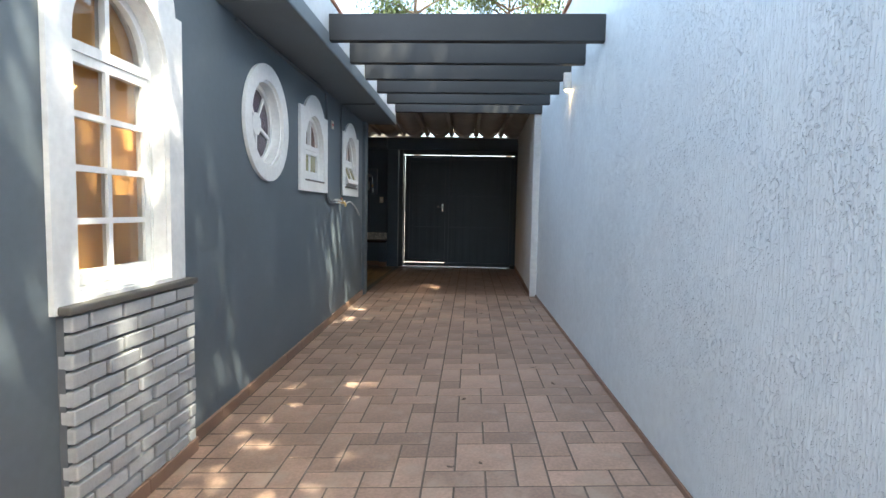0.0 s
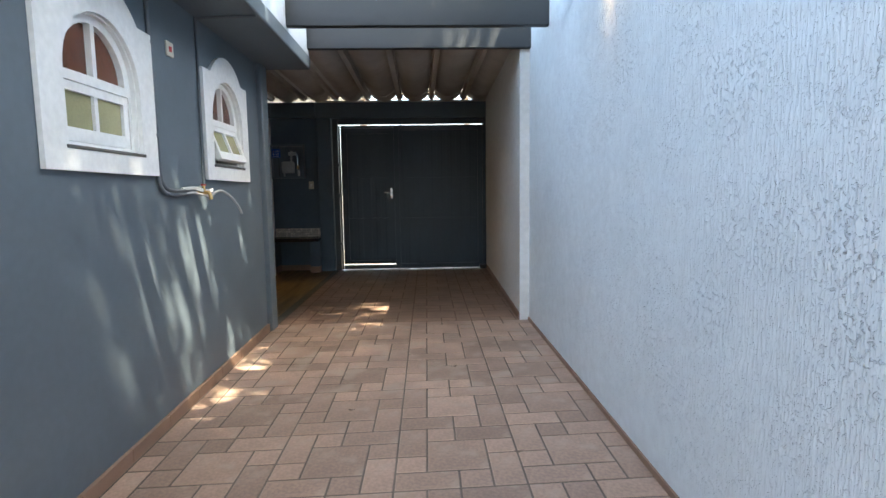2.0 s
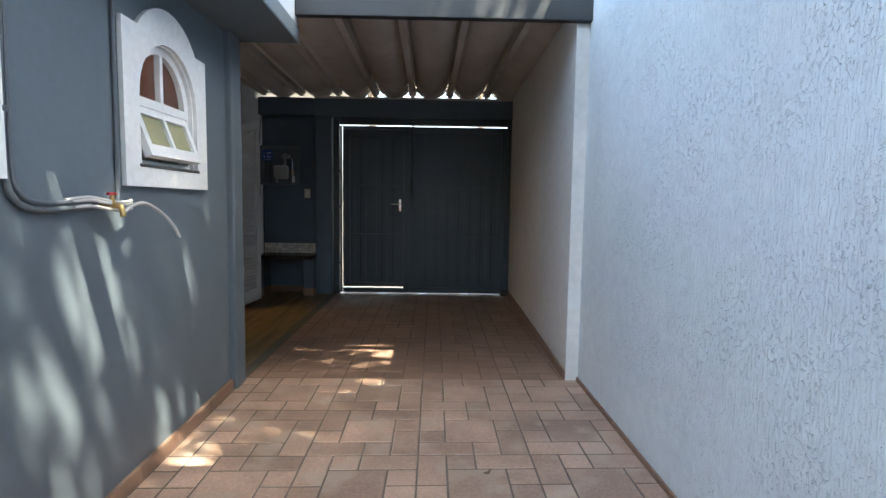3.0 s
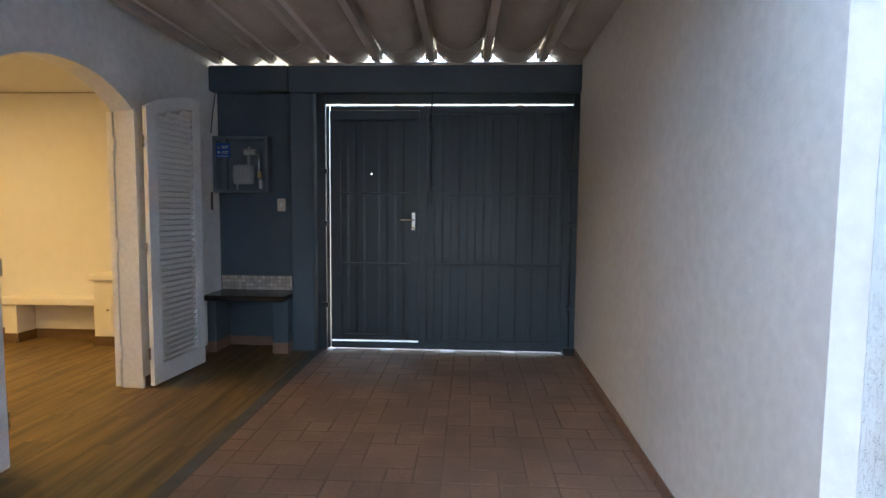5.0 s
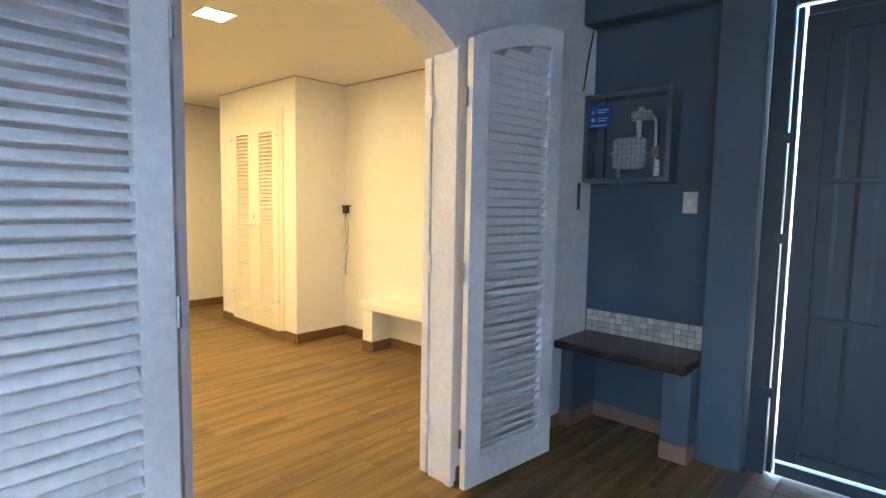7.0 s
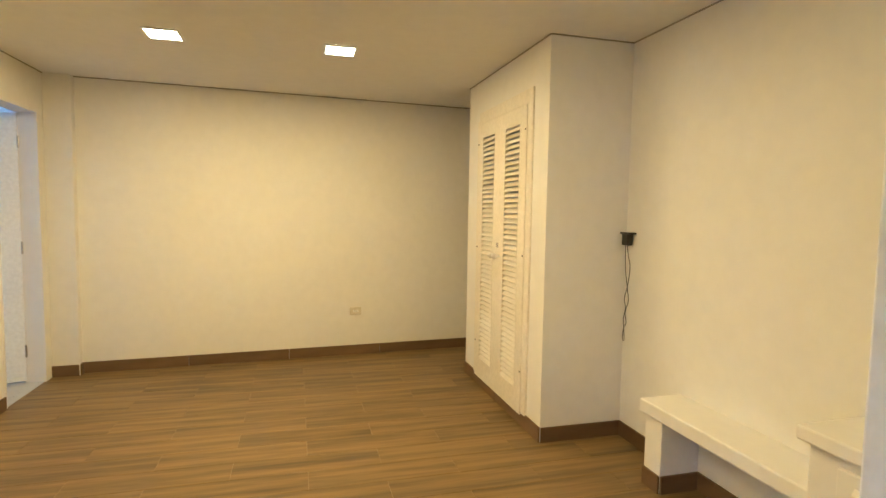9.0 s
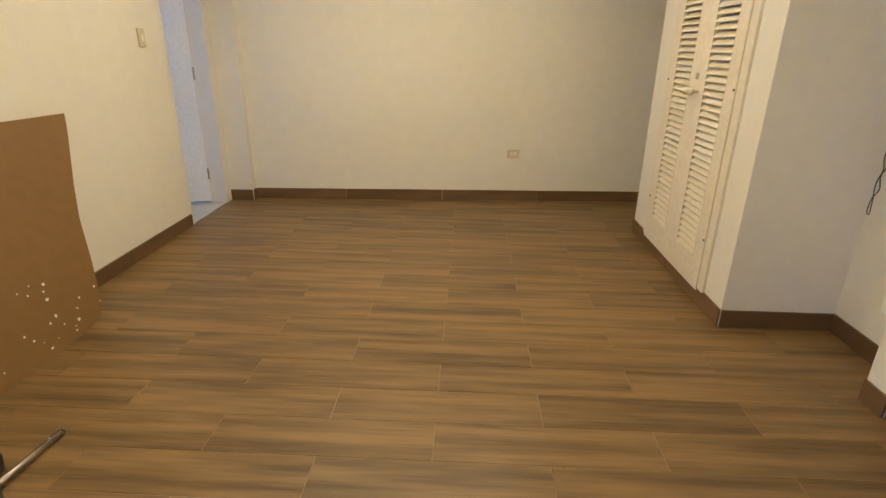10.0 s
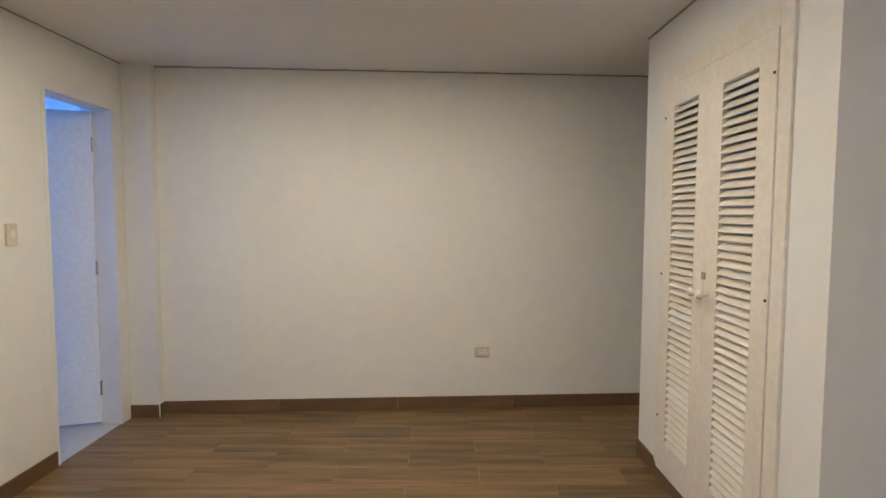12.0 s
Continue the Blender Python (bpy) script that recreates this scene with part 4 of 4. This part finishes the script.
for z in (2.2, 1.6):
    part("bolt_guide", box(-0.56, -0.51, GY - 0.055, GY - 0.02, z - 0.015, z + 0.015, 0.003), GATE, gate)
for x in (-1.585, 0.80):
    for z in (0.45, 1.25, 1.75):
        part("hinge", box(x - 0.03, x + 0.045, GY - 0.045, GY - 0.02, z - 0.025, z + 0.025, 0.006), GATE, gate)
part("floor_stop", box(0.74, 0.86, GY - 0.09, GY + 0.02, 0.0, 0.07, 0.01), BLACK, gate)

# ---- bench corner ----
bn = thing("stone_bench", "dark polished stone bench slab on slate blue masonry stubs", "bench")
part("slab", box(AWX + 0.002, -1.887, 11.70, 12.108, 0.515, 0.565, 0.012), GRANITE, bn)
for a in ((AWX + 0.002, -2.59), (-2.04, -1.888)):
    s = part("stub", box(a[0], a[1], 11.80, 12.108, 0.10, 0.514, 0.006), GATEWALL, bn)
    part("skirting", box(a[0], a[1], 11.792, 12.108, 0.0, 0.10, 0.004), SKIRT, s)
part("back_skirting", box(-2.59, -2.04, 12.095, 12.108, 0.0, 0.09, 0.003), SKIRT, bn)
mos = tagged(new("trim_mosaic"), "narrow band of small cream stone mosaic above the bench", "mosaic", kind="structure")
bm = box(-2.668, -1.888, 12.100, 12.109, 0.566, 0.712)
part("bed", bm, GROUT2, mos)
rng = random.Random(9)
piece = finish("piece", box(-0.0188, 0.0188, -0.004, 0.004, -0.0165, 0.0165, 0.002), MOSAIC)
for r in range(4):
    for k in range(19):
        p = part("piece", piece, MOSAIC, mos)
        p.matrix_basis = pose(-2.645 + 0.0408 * k + rng.uniform(-0.0008, 0.0008), 12.0985 - rng.random() * 0.002, 0.585 + 0.0362 * r, 0, rng.uniform(-1.5, 1.5), 0)

# gas meter cage
mb = thing("meter_box", "grey painted steel meter cabinet with a wire mesh front", "meter box", at=pose(-2.672, 11.968, 1.54))
part("back", box(0, 0.545, 0.12, 0.136, 0, 0.545), CABINET, mb)
for a in ((0, 0.545, 0, 0.03), (0, 0.545, 0.515, 0.545), (0, 0.03, 0.03, 0.515), (0.515, 0.545, 0.03, 0.515)):
    part("frame", box(a[0], a[1], 0.0, 0.12, a[2], a[3], 0.004), CABINET, mb)
wire = bmesh.new()
for k in range(1, 17):
    p = 0.03 + 0.485 * k / 17
    tube([(p, 0.006, 0.03), (p, 0.006, 0.515)], 0.0013, segs=4, bm=wire)
    tube([(0.03, 0.008, p), (0.515, 0.008, p)], 0.0013, segs=4, bm=wire)
part("wire_mesh", wire, CABINET, mb)
part("divider", box(0.14, 0.15, 0.004, 0.016, 0.03, 0.515, 0.002), GATE, mb)
sg = part("sign", box(0.035, 0.175, -0.003, 0.003, 0.335, 0.475, 0.001), BLUE, mb, "blue warning sign with pale marks")
for z, x0, x1 in ((0.445, 0.095, 0.165), (0.43, 0.095, 0.15), (0.395, 0.095, 0.16), (0.38, 0.095, 0.15), (0.352, 0.05, 0.16)):
    part("line", box(x0, x1, -0.0045, -0.0028, z - 0.003, z + 0.003), PLASTIC, sg)
part("symbol", prism([(0.05, 0.425), (0.08, 0.425), (0.065, 0.452)], [], lambda u, v: (u, -0.0028, v), Vector((0, -0.0017, 0))), BRASS, sg)
part("symbol", tube([(0.065, -0.0045, 0.388), (0.065, -0.0028, 0.388)], 0.013, segs=14), PLASTIC, sg)
me = thing("gas_meter", "pale grey gas meter with steel pipes inside the cabinet", "meter", at=pose(-2.672, 11.968, 1.54))
part("body", box(0.175, 0.375, 0.03, 0.115, 0.085, 0.275, 0.025), METER, me, "", True)
part("flange", box(0.168, 0.382, 0.04, 0.105, 0.172, 0.188, 0.004), METER, me)
part("inlet_pipe", tube(smooth_line([(0.33, 0.07, 0.27), (0.33, 0.07, 0.38), (0.34, 0.07, 0.45)]), 0.018), METER, me)
part("regulator", tube([(0.29, 0.07, 0.40), (0.40, 0.07, 0.40)], [0.03, 0.03], segs=14), METER, me)
part("outlet_pipe", tube(smooth_line([(0.40, 0.07, 0.40), (0.43, 0.07, 0.36), (0.435, 0.07, 0.25), (0.435, 0.07, 0.10), (0.435, 0.07, 0.032)]), 0.014), CHROME, me)
part("valve", tube([(0.435, 0.07, 0.21), (0.435, 0.07, 0.15)], 0.021, segs=10), BRASS, me)
part("bottle", tube([(0.455, 0.05, 0.04), (0.455, 0.05, 0.11), (0.455, 0.05, 0.135)], [0.017, 0.017, 0.008], segs=10), PLASTIC, me)
part("base_pipe", tube([(0.21, 0.07, 0.032), (0.21, 0.07, 0.09)], 0.014), METER, me)
wc = thing("wall_cable", "thin black cable hanging beside the meter cabinet", "cable")
part("wire", tube(smooth_line([(-2.672, 12.05, 2.50), (-2.671, 11.99, 2.30), (-2.668, 11.94, 2.11)]), 0.005), BLACK, wc)
wc = thing("wall_cable", "short black cable end below the meter cabinet", "cable")
part("wire", tube([(-2.668, 11.93, 1.54), (-2.668, 11.93, 1.37)], 0.009), BLACK, wc)

# small lamp high on the boundary wall
wl = thing("wall_light", "small white box wall light on the boundary wall, lit", "lamp", at=pose(RWX, 6.03, 2.43))
part("back_plate", box(-0.006, 0, -0.03, 0.03, 0.01, 0.16, 0.002), PLASTIC, wl)
part("housing", box(-0.075, -0.006, -0.035, 0.035, 0.006, 0.17, 0.004), PLASTIC, wl)
part("bulb", tube([(-0.032, 0, 0.008), (-0.032, 0, -0.004), (-0.032, 0, -0.012)], [0.024, 0.022, 0.010], segs=12), BULB, wl, "glowing warm bulb")

# dry leaves fallen on the driveway
rng = random.Random(21)
for x, y in ((-0.12, 4.05), (0.52, 4.35), (-0.17, 3.13), (-0.02, 3.16), (0.42, 4.75), (0.30, 5.6), (-0.6, 6.2), (0.05, 6.9), (-1.05, 5.1)):
    lf = thing("dry_leaf", "small curled dry brown leaf on the driveway tiles", "leaf", "fallen leaves", pose(x, y, fall(x, y) + 0.004, rng.uniform(-8, 8), rng.uniform(-8, 8), rng.uniform(0, 360)))
    r = rng.uniform(0.010, 0.018)
    bm = prism([(r * 1.6 * math.cos(q) , r * 0.7 * math.sin(q) * (1 + 0.3 * math.cos(3 * q))) for q in [2 * math.pi * k / 12 for k in range(12)]], [], lambda u, v: (u, v, 14 * u * u), Vector((0, 0, 0.0015)))
    part("blade", bm, BARK, lf)
    part("stalk", tube([(r * 1.5, 0, 0.004), (r * 2.4, 0.003, 0.008)], 0.0009, segs=4), BARK, lf)

# ---- skirtings ----
def skirting(name, runs, material, label, height, length):
    """Pieces of tile skirting; a run is (x0, y0, x1, y1, thickness, side): side +1 lies to the left of the way along it."""
    s = tagged(new(name), label, "skirting", kind="structure")
    for x0, y0, x1, y1, th, side in runs:
        d = Vector((x1 - x0, y1 - y0, 0))
        n = max(1, round(d.length / length))
        step = d.length / n
        me = finish("tile", box(0.001, step - 0.001, 0 if side > 0 else -th, th if side > 0 else 0, -0.03, height, 0.003), material)
        for k in range(n):
            p = part("tile", me, material, s)
            at = Vector((x0, y0, 0)) + d * (k / n)
            z0, z1 = fall(at.x, at.y), fall(at.x + d.x / n, at.y + d.y / n)
            p.matrix_basis = pose(at.x, at.y, z0, 0, -math.degrees(math.atan2(z1 - z0, step)), math.degrees(math.atan2(d.y, d.x)))
    return s


skirting("baseboard_driveway", [(LWX, -4.0, LWX, PY0, 0.022, -1), (LWX + 0.075, PY0, LWX + 0.075, PY1, 0.018, 1), (LWX, PY1, LWX, 8.04, 0.022, -1), (0.772, 8.264, 0.868, 11.97, 0.014, 1), (AWX, END_Y, AWX, ARCH_L - 0.04, 0.012, -1), (AWX, ARCH_R + 0.04, AWX, 11.79, 0.012, -1)], SKIRT, "terracotta skirting tiles along the driveway walls", 0.075, 0.40)
skirting("baseboard_boundary", [(RWX, -4, RWX, 8.26, 0.014, 1)], SKIRT, "low terracotta skirting tiles along the boundary wall", 0.032, 0.40)
skirting("baseboard_room", [(far_x(8.33), 8.28, far_x(12.75), 12.75, 0.013, -1), (-7.63, RY0, -7.63, 8.33, 0.012, -1), (-7.64, 8.33, -7.70, 8.33, 0.012, -1), (DX1, RY0, AW_IN, RY0, 0.013, 1), (CLX0, CLY, CLX1, CLY, 0.013, -1), (CLX1, CLY, CLX1, RY1, 0.013, -1), (CLX1, RY1, -4.885, RY1, 0.013, -1), (-4.75, RY1, -3.92, RY1, 0.013, -1), (-4.885, 11.975, -4.75, 11.975, 0.012, -1), (-4.75, 11.975, -4.75, RY1, 0.012, -1), (-4.885, RY1, -4.885, 11.975, 0.012, -1), (-3.92, 11.93, AW_IN, 11.93, 0.012, -1), (AW_IN, ARCH_R + 0.02, AW_IN, 11.93, 0.012, 1), (AW_IN, RY0, AW_IN, ARCH_L - 0.02, 0.012, 1)], WOODSKIRT, "brown wood-look skirting tiles round the room", 0.098, 0.83)


# ---- trees ----
def tree(label, at, height, crown_low, spread, leaves, seed, size=0.14, loose=0.42):
    t = thing("tree", label, "tree", at=at)
    r = random.Random(seed)
    bm = tube(smooth_line([(0, 0, -0.5), (0.1, 0.05, height * 0.3), (-0.1, 0.1, height * 0.65), (0, 0, height)], 4), [0.20 - 0.17 * k / 12 for k in range(13)], segs=9)
    ends = []
    for k in range(26):
        z = crown_low + (height - crown_low) * r.random()
        a, ln = r.uniform(0, 2 * math.pi), spread * r.uniform(0.45, 1.0) * (1.15 - 0.6 * (z - crown_low) / (height - crown_low))
        e = Vector((ln * math.cos(a), ln * math.sin(a), z + ln * r.uniform(0.0, 0.5)))
        tube([(0, 0, z - 0.2), e * 0.5 + Vector((0, 0, z * 0.5)), e], [0.06, 0.04, 0.012], segs=5, bm=bm)
        ends += [e, e * 0.72 + Vector((0, 0, z * 0.28))]
    part("trunk", bm, BARK, t)
    pos, faces = [], []
    for k in range(leaves):
        c = r.choice(ends) + Vector((r.gauss(0, loose), r.gauss(0, loose), r.gauss(0, 0.32)))
        q = Euler((r.uniform(0, 6.3), r.uniform(0, 6.3), r.uniform(0, 6.3))).to_matrix()
        s = size * r.uniform(0.6, 1.4)
        n = len(pos)
        pos += [tuple(c + q @ Vector(v)) for v in ((-s, 0, 0), (0, -s * 0.4, 0.02), (s, 0, 0), (0, s * 0.4, 0.02))]
        faces.append((n, n + 1, n + 2, n + 3))
    me = bpy.data.meshes.new("crown")
    me.from_pydata(pos, [], faces)
    me.materials.append(LEAF)
    tagged(part("crown", me, LEAF, t), kind="stuff")
    return t


tree("tall green street tree with feathery crown behind the gate", pose(-2.6, 24, 0), 13.0, 6.5, 2.6, 9000, 1, 0.10)
tree("tall green street tree with a bare lower trunk", pose(1.6, 27, 0), 14.0, 8.0, 2.6, 9000, 2, 0.10)
tree("leafy green tree beyond the boundary wall", pose(5.0, 23, 0), 12.0, 5.5, 3.2, 12000, 3, 0.10)
SHADE = Vector((-1.0, 6.3, 0.8)) + sun_dir * 9.0
tree("broad leafy tree over the boundary wall that dapples the sun", pose(SHADE.x + 0.3, SHADE.y, 0), SHADE.z + 1.4, SHADE.z - 2.2, 4.2, 46000, 0, 0.10, 0.55)
SHADE = Vector((-1.2, -0.6, 0.8)) + sun_dir * 9.0
tree("smaller leafy tree over the boundary wall by the tall window", pose(SHADE.x + 0.3, SHADE.y, 0), SHADE.z + 1.4, SHADE.z - 2.2, 4.2, 4600, 7, 0.13)


# ---- wood-look floor planks ----
wf = tagged(new("floor_wood"), "oak-look plank floor tiles laid in half bond", "floor", kind="structure")
PW, PL = 0.2034, 0.829
shared = {}


def plank_mesh(w, ln):
    key = (round(w, 3), round(ln, 3))
    if key not in shared:
        g, c = 0.0012, 0.0012
        v = [(g, g, -0.004), (w - g, g, -0.004), (w - g, ln - g, -0.004), (g, ln - g, -0.004), (g, g, 0.0), (w - g, g, 0.0), (w - g, ln - g, 0.0), (g, ln - g, 0.0),
             (g + c, g + c, c), (w - g - c, g + c, c), (w - g - c, ln - g - c, c), (g + c, ln - g - c, c)]
        f = [(0, 1, 5, 4), (1, 2, 6, 5), (2, 3, 7, 6), (3, 0, 4, 7), (4, 5, 9, 8), (5, 6, 10, 9), (6, 7, 11, 10), (7, 4, 8, 11), (8, 9, 10, 11)]
        shared[key] = (v, f, None)
    return shared[key]


plank_me = {}
for r in range(-18, 18):
    x0 = -4.41 - PW * r
    x1 = x0 + PW
    lo_x, hi_x = max(x0, RX), min(x1, -1.692)
    if hi_x - lo_x < 0.02:
        continue
    start = 9.785 if r % 2 == 0 else 9.369
    for k in range(-4, 5):
        y0 = start + PL * k
        ymin, ymax = (END_Y if lo_x > AWX - 0.1 else RY0 - 0.01), (12.1 if lo_x > AW_IN - 0.05 else (12.75 if hi_x < CLX0 + 0.05 else RY1))
        a, b = max(y0, ymin), min(y0 + PL, ymax)
        if b - a < 0.02:
            continue
        v, f, _ = plank_mesh(hi_x - lo_x, b - a)
        key = (round(hi_x - lo_x, 3), round(b - a, 3))
        if key not in plank_me:
            m_ = bpy.data.meshes.new("plank")
            m_.from_pydata(v, [], f)
            m_.materials.append(WOODTILE)
            plank_me[key] = m_
        p = part("plank", plank_me[key], WOODTILE, wf)
        p.location = (lo_x, a, 0)

# ---- bricks ----
rng = random.Random(12)
bricks = {}
for r in range(14):
    z0 = PZ - 0.072 * (r + 1)
    y = PY0 - 0.004 - (0.0 if r % 2 else 0.10)
    while y < PY1:
        a, b = max(y, PY0 - 0.004), min(y + 0.196, PY1)
        if b - a > 0.03:
            key = round(b - a, 3)
            if key not in bricks:
                bricks[key] = finish("brick", box(0, 0.062, 0.004, key - 0.004, 0.004, 0.064, 0.006), GREYBRICK)
            p = part("brick", bricks[key], GREYBRICK, panel)
            p.matrix_basis = pose(LWX + 0.002 + rng.uniform(-0.004, 0.004), a, z0, 0, rng.uniform(-1, 1), rng.uniform(-0.6, 0.6))
        y += 0.205

# ---- driveway tiles ----
M = 0.592
U = M / 4
cells = [(1, 1, 2, 2), (0, 0, 2, 1), (2, 0, 1, 1), (3, 0, 1, 2), (3, 2, 1, 1), (2, 3, 2, 1), (1, 3, 1, 1), (0, 2, 1, 2), (0, 1, 1, 1)]


def tile_shape(w, h):
    g, c = 0.004, 0.004
    v = [(g, g, -0.006), (w - g, g, -0.006), (w - g, h - g, -0.006), (g, h - g, -0.006), (g, g, 0.0), (w - g, g, 0.0), (w - g, h - g, 0.0), (g, h - g, 0.0),
         (g + c, g + c, 0.003), (w - g - c, g + c, 0.003), (w - g - c, h - g - c, 0.003), (g + c, h - g - c, 0.003)]
    f = [(0, 1, 5, 4), (1, 2, 6, 5), (2, 3, 7, 6), (3, 0, 4, 7), (4, 5, 9, 8), (5, 6, 10, 9), (6, 7, 11, 10), (7, 4, 8, 11), (8, 9, 10, 11)]
    return v, f


tile_me, batches = {}, {TILE: ([], []), TILE_SHADE: ([], [])}
for i in range(-3, 3):
    for j in range(-12, 17):
        for cx, cy, cw, ch in cells:
            xa, ya = -0.296 + M * i + U * cx, 2.946 + M * j + U * cy
            xb, yb = xa + U * cw, ya + U * ch
            xa, xb = max(xa, LWX + (0.025 if ya < END_Y else 0.03)), min(xb, RWX - 0.002)
            if ya > 11.95 or xb - xa < 0.025:
                continue
            yb = min(yb, 12.3)
            w, h = round(xb - xa, 3), round(yb - ya, 3)
            z00, zx, zy = fall(xa, ya), fall(xb, ya) - fall(xa, ya), fall(xa, yb) - fall(xa, ya)
            m4 = Matrix(((1, 0, 0, xa), (0, 1, 0, ya), (zx / w, zy / h, 1, z00), (0, 0, 0, 1)))
            v, f = tile_shape(w, h)
            if 3.0 < ya < 6.3:
                if (w, h) not in tile_me:
                    t_ = bpy.data.meshes.new("tile")
                    t_.from_pydata(v, [], f)
                    t_.materials.append(TILE)
                    tile_me[(w, h)] = t_
                p = part("tile", tile_me[(w, h)], TILE, driveway)
                p.matrix_basis = pose(xa, ya, z00, math.degrees(math.atan2(zy, h)), -math.degrees(math.atan2(zx, w)), 0)
            else:
                far_v, far_f = batches[TILE_SHADE if ya > 8.2 else TILE]
                n = len(far_v)
                far_v += [tuple(m4 @ Vector(q)) for q in v]
                far_f += [tuple(n + q for q in g) for g in f]
for material, label in ((TILE, "terracotta driveway tiles in a pinwheel pattern"), (TILE_SHADE, "brown garage floor tiles in a pinwheel pattern, shade put into the colour")):
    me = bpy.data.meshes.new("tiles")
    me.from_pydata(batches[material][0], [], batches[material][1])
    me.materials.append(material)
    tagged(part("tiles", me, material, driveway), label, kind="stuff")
